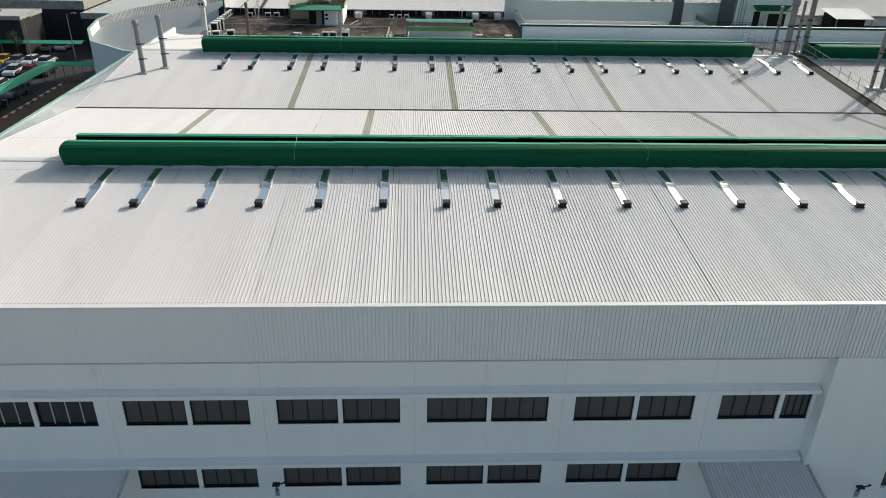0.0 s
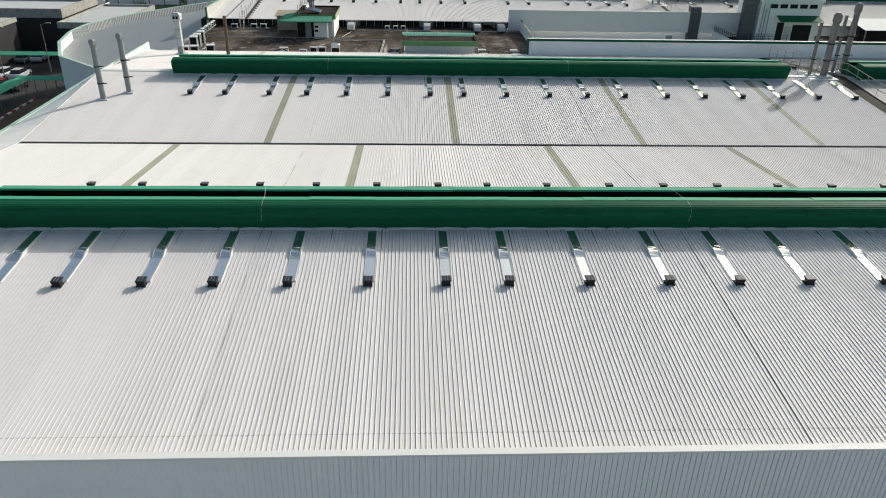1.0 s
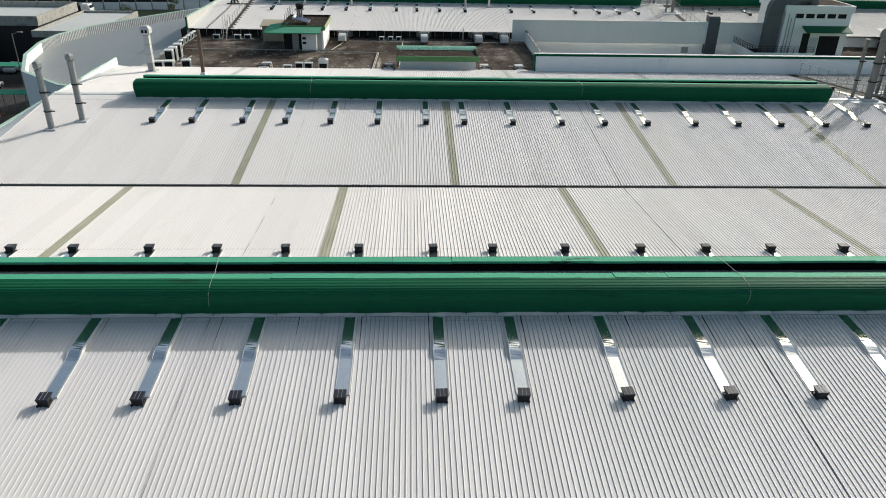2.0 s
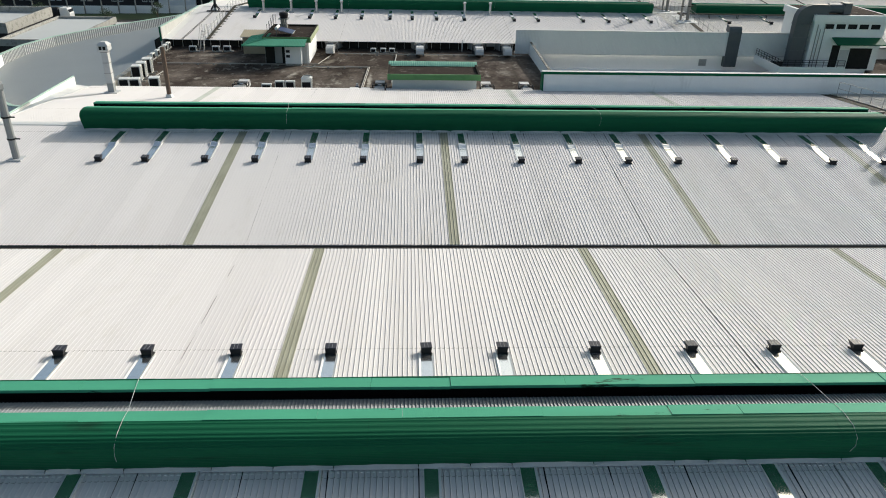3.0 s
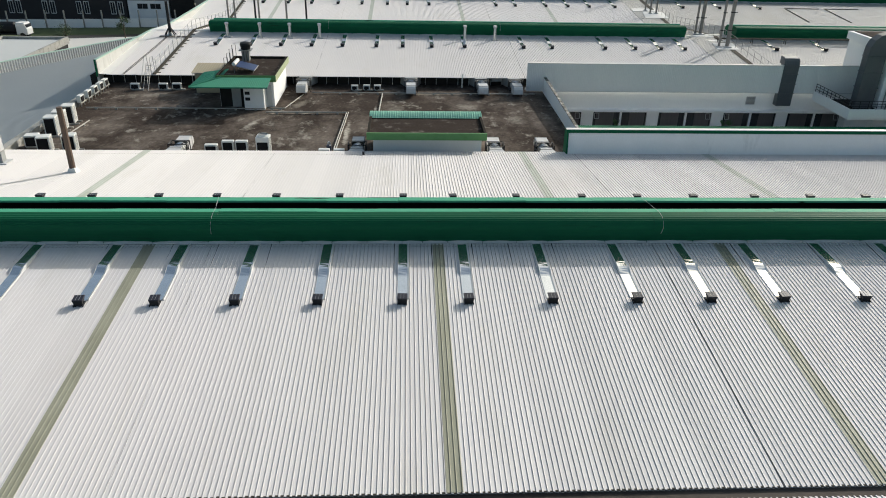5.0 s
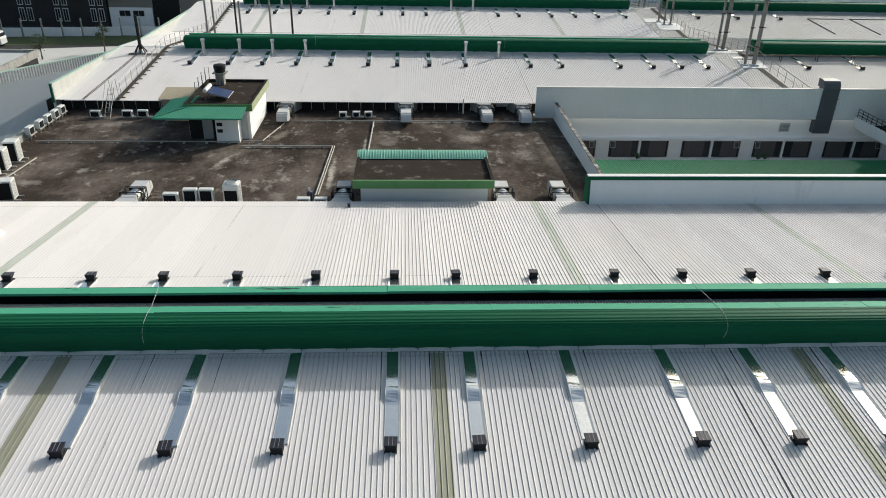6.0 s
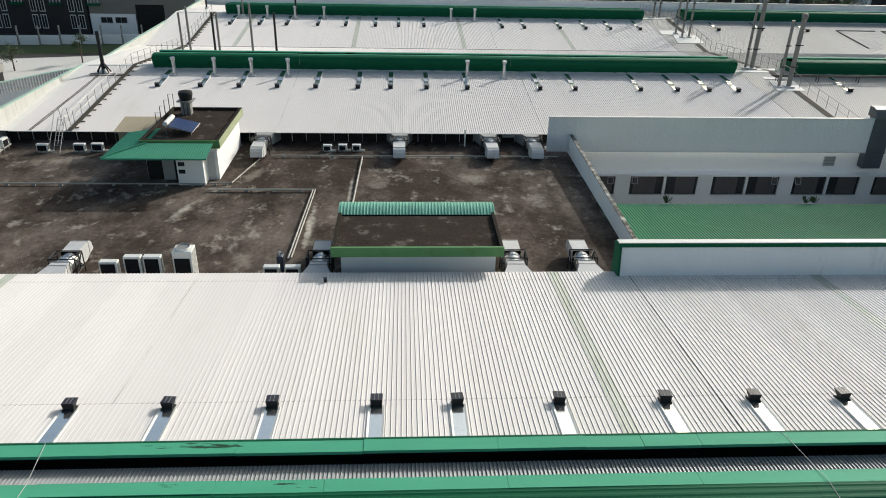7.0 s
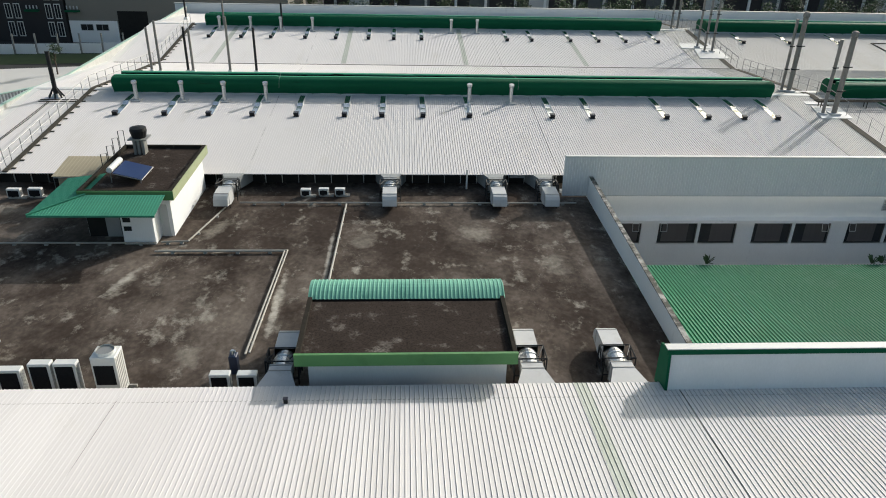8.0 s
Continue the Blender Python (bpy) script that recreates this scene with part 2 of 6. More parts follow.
LEAF = material("foliage", (0.045, 0.075, 0.028), 0.7, vary=0.4, scale=0.7, object_vary=0.15)
CHAR = material("charcoal_paint", (0.045, 0.043, 0.044), 0.8, spec=0.1, vary=0.2, scale=0.4)
TAN = material("tan_sheet", (0.36, 0.31, 0.21), 0.6, vary=0.15, scale=0.6)
RUBBER = material("tyre_rubber", (0.02, 0.02, 0.02), 0.8)


# ---- mesh tools ----
class Build:
    """Collects vertices and faces of one part."""

    def __init__(self):
        self.v, self.f, self.second, self.dirt = [], [], set(), None

    def quad(self, a, b, c, d):
        k = len(self.v)
        self.v += [a, b, c, d]
        self.f.append((k, k + 1, k + 2, k + 3))
        return self

    def box(self, x0, x1, y0, y1, z0, z1, m=None):
        k = len(self.v)
        pts = [Vector((x, y, z)) for z in (z0, z1) for y in (y0, y1) for x in (x0, x1)]
        self.v += [tuple(m @ p) if m else tuple(p) for p in pts]
        self.f += [tuple(k + i for i in q) for q in ((0, 2, 3, 1), (4, 5, 7, 6), (0, 1, 5, 4), (2, 6, 7, 3), (0, 4, 6, 2), (1, 3, 7, 5))]
        return self

    def frustum(self, a, b, z0, z1):
        """Four-sided body from rectangle a=(x0,x1,y0,y1) at z0 to b at z1."""
        k = len(self.v)
        for (x0, x1, y0, y1), z in ((a, z0), (b, z1)):
            self.v += [(x0, y0, z), (x1, y0, z), (x1, y1, z), (x0, y1, z)]
        self.f += [(k + 3, k + 2, k + 1, k), (k + 4, k + 5, k + 6, k + 7)]
        self.f += [(k + i, k + (i + 1) % 4, k + 4 + (i + 1) % 4, k + 4 + i) for i in range(4)]
        return self

    def prism(self, profile, lo, hi, axis="x", caps=True):
        """A closed outline swept along x or y."""
        k, n = len(self.v), len(profile)
        for w in (lo, hi):
            self.v += [(w, p, q) if axis == "x" else (p, w, q) for p, q in profile]
        self.f += [(k + i, k + (i + 1) % n, k + n + (i + 1) % n, k + n + i) for i in range(n)]
        if caps:
            self.f += [tuple(k + i for i in reversed(range(n))), tuple(k + n + i for i in range(n))]
        return self

    def tube(self, points, r, sides=8, caps=True):
        """A round bar along a line of points; r is one radius or one for each point."""
        pts = [Vector(p) for p in points]
        rs = r if isinstance(r, (list, tuple)) else [r] * len(pts)
        k = len(self.v)
        for i, p in enumerate(pts):
            d = (pts[min(i + 1, len(pts) - 1)] - pts[max(i - 1, 0)]).normalized()
            side = d.cross(Vector((0, 0, 1)) if abs(d.z) < 0.95 else Vector((0, 1, 0))).normalized()
            up = side.cross(d)
            for s in range(sides):
                a = 2 * math.pi * s / sides
                self.v.append(tuple(p + (side * math.cos(a) + up * math.sin(a)) * rs[i]))
        for i in range(len(pts) - 1):
            for s in range(sides):
                t = (s + 1) % sides
                self.f.append((k + i * sides + s, k + i * sides + t, k + (i + 1) * sides + t, k + (i + 1) * sides + s))
        if caps:
            self.f.append(tuple(k + s for s in reversed(range(sides))))
            self.f.append(tuple(k + (len(pts) - 1) * sides + s for s in range(sides)))
        return self

    def mesh(self, name, mat, smooth=False, bevel=0.0):
        me = bpy.data.meshes.new(name)
        me.from_pydata([tuple(p) for p in self.v], [], self.f)
        bm = bmesh.new()
        bm.from_mesh(me)
        bmesh.ops.recalc_face_normals(bm, faces=bm.faces)
        if bevel:
            bmesh.ops.bevel(bm, geom=bm.edges[:], offset=bevel, segments=1, affect="EDGES", clamp_overlap=True)
        bm.to_mesh(me)
        bm.free()
        me.materials.append(mat)
        if self.second:
            me.materials.append(self.dirt)
            for i in self.second:
                me.polygons[i].material_index = 1
        if smooth:
            me.polygons.foreach_set("use_smooth", [True] * len(me.polygons))
        return me


def thing(name, label, category, group="", at=(0, 0, 0), kind=""):
    e = new(name)
    e.empty_display_size = 0.3
    e.location = at
    return tagged(e, label, category, group, kind)


def part(name, b, mat, parent, label="", smooth=False, bevel=0.0, at=None):
    """One mesh object under a thing or part. b is a Build or a ready mesh."""
    me = b if isinstance(b, bpy.types.Mesh) else b.mesh(name, mat, smooth, bevel)
    ob = new(name, me)
    ob.parent = parent
    if at is not None:
        ob.location = at
    if label:
        tagged(ob, label)
    return ob


def setting(name, b, mat, label, category, smooth=False):
    return tagged(new(name, b.mesh(name, mat, smooth)), label, category, kind="structure")


PITCH, RIB = 1.0 / 6.0, 0.027


def rib_profile(n, pitch=PITCH, h=RIB, groove=0.03):
    pts = []
    for i in range(n):
        x = i * pitch
        pts += [(x, 0.58 * h), (x + 0.75 * pitch, 0.0), (x + 0.755 * pitch, -groove), (x + 0.795 * pitch, -groove), (x + 0.8 * pitch, 0.0), (x + 0.82 * pitch, h), (x + 0.87 * pitch, h)]
    return pts + [(n * pitch, 0.58 * h)]


def sheet(n, ends, pitch=PITCH, h=RIB, drop=0.03):
    """Ribbed sheet: ribs n wide along x, running through the (y, z) places given, with a turned-down edge at both ends."""
    b, prof = Build(), rib_profile(n, pitch, h)
    rows = [(ends[0][0], ends[0][1] - drop)] + list(ends) + [(ends[-1][0], ends[-1][1] - drop)]
    w = len(prof)
    for y, z in rows:
        b.v += [(x, y, z + q) for x, q in prof]
    for r in range(len(rows) - 1):
        for i in range(w - 1):
            if i % 7 in (1, 2, 3):
                b.second.add(len(b.f))
            b.f.append((r * w + i, r * w + i + 1, (r + 1) * w + i + 1, (r + 1) * w + i))
    b.dirt = GROOVE
    return b


# ---- ground and large structure ----
SLOPE = 0.087
# ridge line: its y, its height, the fall of the rear slope
RIDGE_1, RIDGE_2, RIDGE_3, RIDGE_4 = (37.88, 9.51, 0.087), (68.0, 9.51, 0.104), (121.25, 8.83, 0.087), (151.3, 8.7, 0.087)
LEFT, RIGHT, RIGHT_REAR = -28.1, 34.9, 31.9
GROUND = -3.5


def roof_z(ridge, y):
    return ridge[1] - (SLOPE if y < ridge[0] else ridge[2]) * abs(y - ridge[0])


b = Build()
b.quad((-900, -300, GROUND), (900, -300, GROUND), (900, 1500, GROUND), (-900, 1500, GROUND))
setting("ground", b, ASPHALT, "dark asphalt yard around the factory", "ground")

# walls under the roofs
b = Build()
b.box(-30.0, 33.9, 22.55, 83.2, GROUND, 7.7)
setting("wall_south_hall", b, PLASTER, "white rendered walls of the front factory hall", "wall")
# Wall colour itself carries the shade beneath the rear eaves
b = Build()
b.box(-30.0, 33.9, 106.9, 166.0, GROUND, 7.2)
north_hall = setting("wall_north_hall", b, SHADE_STAIN, "rear hall wall coloured near-black for the shade under the eaves", "wall")
b = Build()
b.box(34.0, 95, 22.6, 83.2, GROUND, 7.7)
b.box(34.0, 95, 106.9, 166.0, GROUND, 7.2)
setting("wall_east_hall", b, PLASTER, "white rendered walls of the east factory hall", "wall")

# Out-of-view reflector: brightens the shaded facade with bounced sunlight
b = Build()
b.quad((-75, -140, GROUND + 0.02), (110, -140, GROUND + 0.02), (110, 22.4, GROUND + 0.02), (-75, 22.4, GROUND + 0.02))
setting("pavement", b, CONC_YARD, "unseen pale yard added to bounce light onto the front facade", "pavement")

b = Build()
b.box(-28.0, 12.55, 83.35, 106.9, GROUND, DECK)
terrace = setting("terrace", b, TERRACE, "flat concrete roof terrace, stained dark with pale worn patches", "terrace")


def roof(name, ridge, y0, y1, x0, x1, mat, label, single):
    """Two ribbed slopes that meet under the ridge ventilator; single: every sheet an object of its own."""
    r = thing(name, label, "roof", kind="structure")
    n = int((x1 - x0) / (6 * PITCH))
    for y_eave, y_top in ((y0, ridge[0] - 0.02), (y1, ridge[0] + 0.02)):
        ends = [(y_eave, roof_z(ridge, y_eave)), (y_top, roof_z(ridge, y_top))]
        if single:
            me = sheet(6, ends).mesh("roof_sheet", mat)
            for i in range(n):
                part("roof_sheet", me, mat, r, at=(x0 + i * 6 * PITCH, 0, 0.0015 * (i % 2)))
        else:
            # Dark groove colour left off the joined roofs to make them look brighter lit
            lightened = sheet(6 * n, ends)
            lightened.second = set()
            p = part("roof_sheets", lightened, mat, r, at=(x0, 0, 0))
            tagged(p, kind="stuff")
    for x in (-8.95, 11.0):
        for y_eave, y_top in ((y0, ridge[0] - 1.2), (y1, ridge[0] + 1.2)):
            k = Build()
            n = 14
            pts = [(x + 0.02 * noise.noise((i * 0.6, ridge[0] + x, y0)), y_eave + (y_top - y_eave) * i / n) for i in range(n + 1)]
            k.tube([(px, py, roof_z(ridge, py) + 0.012) for px, py in pts], [(0.005 if x > 0 else 0.011) + 0.006 * abs(math.sin(i * 2.3 + x)) ** 2 for i in range(n + 1)], 5)
            part("lap_seam", k, GUTTER, r, "dark sealant along a sheet lap")
    if single:
        rng = random.Random(int(ridge[0]) + 7)
        for y_eave, y_top in ((y0, ridge[0] - 1.2), (y1, ridge[0] + 2.2)):
            x = x0 + 1.0
            while x < x1 - 1:
                gx = x0 + round(x - x0) + 0.004
                a = y_eave + (y_top - y_eave) * rng.uniform(0.0, 0.3)
                c = y_eave + (y_top - y_eave) * rng.uniform(0.6, 1.0)
                k = Build().tube([(gx, a + (c - a) * i / 8, roof_z(ridge, a + (c - a) * i / 8) + 0.004) for i in range(9)], [0.004 + 0.005 * rng.random() for i in range(9)], 4)
                part("lap_line", k, GUTTER, r, "thin dirty sheet lap")
                x += rng.uniform(1.5, 4.5)
    return r


def drip_stains(host, ridge, x0, x1):
    """Dark run-off lines in single grooves below the ventilator."""
    rng = random.Random(int(ridge[0]))
    x = x0 + 1.0
    while x < x1:
        gx = LEFT + (round((x - LEFT) / PITCH) + 0.76) * PITCH
        ya = ridge[0] - 1.1
        n = 6
        length = rng.uniform(0.5, 2.6)
        pts = [(gx + 0.006 * math.sin(i * 2.1 + x), ya - length * i / n) for i in range(n + 1)]
        k = Build().tube([(px, py, roof_z(ridge, py) + 0.002) for px, py in pts], [0.03 - 0.022 * i / n for i in range(n + 1)], 5)
        part("drip_stain", k, SHADE_STAIN, host, "dark run-off stain")
        x += rng.uniform(1.6, 3.6)


def screw_line(host, ridge, y, x0, x1):
    """Fixing screws through every rib along one purlin."""
    k = Build()
    x = x0 + 0.885 * PITCH
    while x < x1:
        z = roof_z(ridge, y) + RIB
        k.box(x - 0.009, x + 0.009, y - 0.012, y + 0.01, z - 0.01, z + 0.01)
        k.box(x - 0.115, x - 0.035, y - 0.012, y + 0.004, z - RIB - 0.01, z - RIB + 0.012)
        x += PITCH
    tagged(part("screw_line", k, GROOVE, host), kind="stuff")


def rooflight(ridge, x, y0, y1, host, mat=STRIP):
    x = LEFT + round((x - LEFT) / PITCH) * PITCH
    b = sheet(3, [(y0, roof_z(ridge, y0) + 0.012), (y1, roof_z(ridge, y1) + 0.012)])
    part("rooflight_strip", b, mat, host, "greenish translucent fibreglass strip", at=(x, 0, 0))


GUT = 0.3
roof_1 = roof("roof_1", RIDGE_1, 22.25, 52.93 - GUT, LEFT, RIGHT, ROOF, "white ribbed metal roof of the front hall", True)
roof_2 = roof("roof_2", RIDGE_2, 52.93 + 0.1, 83.94, LEFT, RIGHT, ROOF, "white ribbed metal roof beside the roof terrace", True)
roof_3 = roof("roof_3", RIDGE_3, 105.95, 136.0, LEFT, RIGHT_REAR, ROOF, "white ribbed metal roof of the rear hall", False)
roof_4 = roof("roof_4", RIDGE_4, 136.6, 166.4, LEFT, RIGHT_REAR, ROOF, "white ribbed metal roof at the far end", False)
EAST, EAST_REAR = 36.2, 31.96
roof_5 = roof("roof_5", RIDGE_1, 22.25, 52.93 - GUT, EAST, 95, ROOF_OLD, "weathered ribbed roof of the east hall", False)
roof_6 = roof("roof_6", RIDGE_2, 52.93 + 0.1, 83.94, EAST, 95, ROOF_OLD, "weathered ribbed roof of the east hall", False)
roof_7 = roof("roof_7", RIDGE_3, 105.95, 136.0, EAST_REAR, 95, ROOF_OLD, "weathered ribbed roof of the far east hall", False)
roof_8 = roof("roof_8", RIDGE_4, 136.6, 166.4, EAST_REAR, 95, ROOF_OLD, "weathered ribbed roof of the far east hall", False)

for x in (-17.85, -5.57, 7.0, 19.5, 31.9):
    rooflight(RIDGE_1, x, RIDGE_1[0] + 1.2, 52.6, roof_1, STRIP_OLIVE)
for x in (-11.92, 0.85, 13.95, 26.5):
    rooflight(RIDGE_2, x, 53.06, RIDGE_2[0] - 0.9, roof_2, STRIP_OLIVE)
for x in (-17.6, 7.3, 19.8):
    rooflight(RIDGE_2, x, RIDGE_2[0] + 1.1, 83.92, roof_2)
for x in (-18.6, -5.5, 7.0, 19.6):
    rooflight(RIDGE_4, x, 137.0, RIDGE_4[0] - 1.0, roof_4)

for host, ridge, ys in ((roof_1, RIDGE_1, (23.9, 36.5, 43.1)), (roof_2, RIDGE_2, (66.65, 73.2, 83.0))):
    for y in ys:
        screw_line(host, ridge, y, LEFT, RIGHT - 0.5)



def eave_dirt(host, ridge, y, side):
    """Dirt washed down the pans to the gutter edge, between the ribs."""
    rng = random.Random(int(y))
    k = Build()
    x = LEFT
    while x < RIGHT - 0.4:
        run = rng.uniform(0.02, 0.06)
        ya, yb = sorted((y, y - side * run))
        za, zb = roof_z(ridge, ya), roof_z(ridge, yb)
        xa, xb = x + rng.uniform(0.1, 0.35) * PITCH, x + 0.73 * PITCH
        n = len(k.v)
        k.v += [(p, q, r + lift) for lift in (-0.01, 0.016) for p, q, r in ((xa, ya, za), (xb, ya, za), (xb, yb, zb), (xa, yb, zb))]
        k.f += [tuple(n + i for i in f) for f in ((3, 2, 1, 0), (4, 5, 6, 7), (0, 1, 5, 4), (1, 2, 6, 5), (2, 3, 7, 6), (3, 0, 4, 7))]
        x += PITCH
    tagged(part("eave_dirt", k, GUTTER, host, "dark dirt at the sheet ends"), kind="stuff")


eave_dirt(roof_1, RIDGE_1, 52.63, 1)
eave_dirt(roof_2, RIDGE_2, 53.03, -1)
for host, ridge in ((roof_1, RIDGE_1), (roof_2, RIDGE_2)):
    drip_stains(host, ridge, -21.5, 30.0)

for x in (55.5, 61.5):
    k = Build()
    for ya, yb, xa, xb in ((138.9, 146.6, x, x + 0.16), (146.45, 146.6, x + 0.17, x + 5.2)):
        za, zb = roof_z(RIDGE_4, ya) + 0.05, roof_z(RIDGE_4, yb) + 0.05
        n = len(k.v)
        k.v += [(p, q, r + lift) for lift in (-0.04, 0.04) for p, q, r in ((xa, ya, za), (xb, ya, za), (xb, yb, zb), (xa, yb, zb))]
        k.f += [tuple(n + i for i in f) for f in ((3, 2, 1, 0), (4, 5, 6, 7), (0, 1, 5, 4), (1, 2, 6, 5), (2, 3, 7, 6), (3, 0, 4, 7))]
    part("panel_edge", k, GUTTER, roof_8, "dark edge trim of a roof panel")

# valley gutters between the slopes
for name, y, z, lo, hi in (("gutter_1", 52.93, 8.2, LEFT, RIGHT), ("gutter_2", 136.3, 7.5, LEFT, RIGHT), ("gutter_3", 52.93, 8.2, EAST, 95)):
    b = Build()
    f = 0.14 if y < 60 else 0.34
    b.prism([(y - 0.34, z - 0.03), (y - 0.28, z - 0.07), (y + f - 0.06, z - 0.07), (y + f, z - 0.03), (y + f, z - 0.3), (y - 0.34, z - 0.3)], lo, hi)
    setting(name, b, SILT, "dirt-darkened metal valley gutter between two roofs", "gutter")

# ridge capping beside the ventilators
for name, ridge, lo, hi in (("ridge_cap_1", RIDGE_1, LEFT, -21.8), ("ridge_cap_2", RIDGE_2, LEFT, -21.8), ("ridge_cap_3", RIDGE_1, 30.3, RIGHT),
                            ("ridge_cap_4", RIDGE_2, 30.3, RIGHT), ("ridge_cap_5", RIDGE_3, LEFT, -21.9), ("ridge_cap_6", RIDGE_3, 31.3, RIGHT),
                            ("ridge_cap_7", RIDGE_4, LEFT, -21.9), ("ridge_cap_8", RIDGE_4, 31.5, RIGHT)):
    y, z = ridge[:2]
    b = Build()
    b.prism([(y - 0.35, z - 0.02), (y - 0.33, z + 0.025), (y, z + 0.06), (y + 0.33, z + 0.025), (y + 0.35, z - 0.02)], lo, hi)
    setting(name, b, FLASH, "folded white metal ridge capping", "ridge cap")

# west verge: white flashing that bridges to a level parapet with a green coping
for name, y0, y1, ridges, top in (("verge_1", 22.25, 83.35, (RIDGE_1, RIDGE_2), 8.25),):
    v = thing(name, "white verge flashing with a low parapet and green coping", "roof verge", kind="structure")
    mid = (ridges[0][0] + ridges[1][0]) / 2
    for a, c, ridge in ((y0, ridges[0][0], ridges[0]), (ridges[0][0], mid, ridges[0]), (mid, ridges[1][0], ridges[1]), (ridges[1][0], y1, ridges[1])):
        n = 5
        for i in range(n):
            p, q = a + (c - a) * i / n, a + (c - a) * (i + 1) / n
            zp, zq = roof_z(ridge, p), roof_z(ridge, q)
            f = Build()
            for lift in (0.045, 0.0):
                f.v += [(-30.05, p + 0.006, top - 0.06 + lift), (-30.05, q - 0.006, top - 0.06 + lift), (LEFT + 0.12, q - 0.006, zq + lift), (LEFT + 0.12, p + 0.006, zp + lift)]
            f.f = [(0, 1, 2, 3), (7, 6, 5, 4), (0, 4, 5, 1), (1, 5, 6, 2), (2, 6, 7, 3), (3, 7, 4, 0)]
            part("flashing", f, FLASH, v, "folded white verge sheet")
    y = y0
    while y < y1 - 0.1:
        e = min(y + 6.12, y1)
        part("parapet", Build().box(-30.25, -30.06, y, e - 0.01, GROUND, top), PLASTER, v)
        part("coping", Build().box(-30.3, -30.02, y + 0.004, e - 0.004, top, top + 0.06), COPING, v, "pale green metal coping")
        y = e
k = Build()
k.v = [(-30.02, 72.0, 7.9), (-29.1, 83.4, 7.7), (-29.1, 83.4, 8.76), (-30.02, 72.0, 8.3), (-30.2, 72.0, 7.9), (-29.28, 83.4, 7.7), (-29.28, 83.4, 8.76), (-30.2, 72.0, 8.3)]
k.f = [(0, 1, 2, 3), (7, 6, 5, 4), (0, 4, 5, 1), (1, 5, 6, 2), (2, 6, 7, 3), (3, 7, 4, 0)]
part("end_panel", k, PLASTER, bpy.data.objects["verge_1"], "white parapet panel that rises to the roof's end")
k = Build().tube([(-30.1, 72.0, 8.34), (-29.19, 83.42, 8.8)], 0.06, 6)
part("end_coping", k, COPING, bpy.data.objects["verge_1"], "pale green metal coping")

# rear hall: level upright parapet of white panels, the roof rises behind it to the ridge
v = thing("verge_2", "upright white panelled parapet with a pale green coping", "roof verge", kind="structure")
y, top = 105.95, 8.82


def verge_x(y):
    return -28.78 + 0.028 * (y - 106) if y < 121 else max(-28.45, -28.36 - 0.015 * (y - 121))


def verge_top(y):
    return min(top, max(8.3, top - 0.087 * (y - 121)))


while y < 166.3:
    e = min(y + 1.52, 166.4)
    xa, xb = verge_x(y), verge_x(e)
    ta, tb = verge_top(y), verge_top(e)
    for name, lo, hi, wa, wb, mat, gap in (("parapet_panel", GROUND - 8.8, 0.0, 0.0, -0.2, PANELLING, 0.012), ("coping", 0.0, 0.06, 0.04, -0.25, COPING, 0.003)):
        f = Build()
        f.v = [(x + w, q, t + z) for z in (lo, hi) for x, w, q, t in ((xa, wb, y + gap, ta), (xa, wa, y + gap, ta), (xb, wa, e - gap, tb), (xb, wb, e - gap, tb))]
        f.f = [(3, 2, 1, 0), (4, 5, 6, 7), (0, 1, 5, 4), (1, 2, 6, 5), (2, 3, 7, 6), (3, 0, 4, 7)]
        part(name, f, mat, v)
    for ridge in (RIDGE_3, RIDGE_4):
        if abs((y + e) / 2 - ridge[0]) < 15.1:
            f = Build()
            f.quad((xa - 0.05, y, roof_z(ridge, y) + 0.06), (LEFT + 0.3, y, roof_z(ridge, y) + 0.035), (LEFT + 0.3, e, roof_z(ridge, e) + 0.035), (xb - 0.05, e, roof_z(ridge, e) + 0.06))
            part("flashing", f, FLASH, v, "folded white verge sheet")
    y = e
part("end_trim", Build().box(-29.0, -28.84, 105.87, 105.94, 7.3, 8.88), GREEN, v, "dark green end trim")

# thin battens on the dark wall under the rear eaves
for i in range(38):
    part("batten", Build().box(-27.9 + i * 1.05, -27.87 + i * 1.05, 106.8, 106.9, DECK + 0.02, 7.45), PVC if i % 3 else GALV_DULL, north_hall)


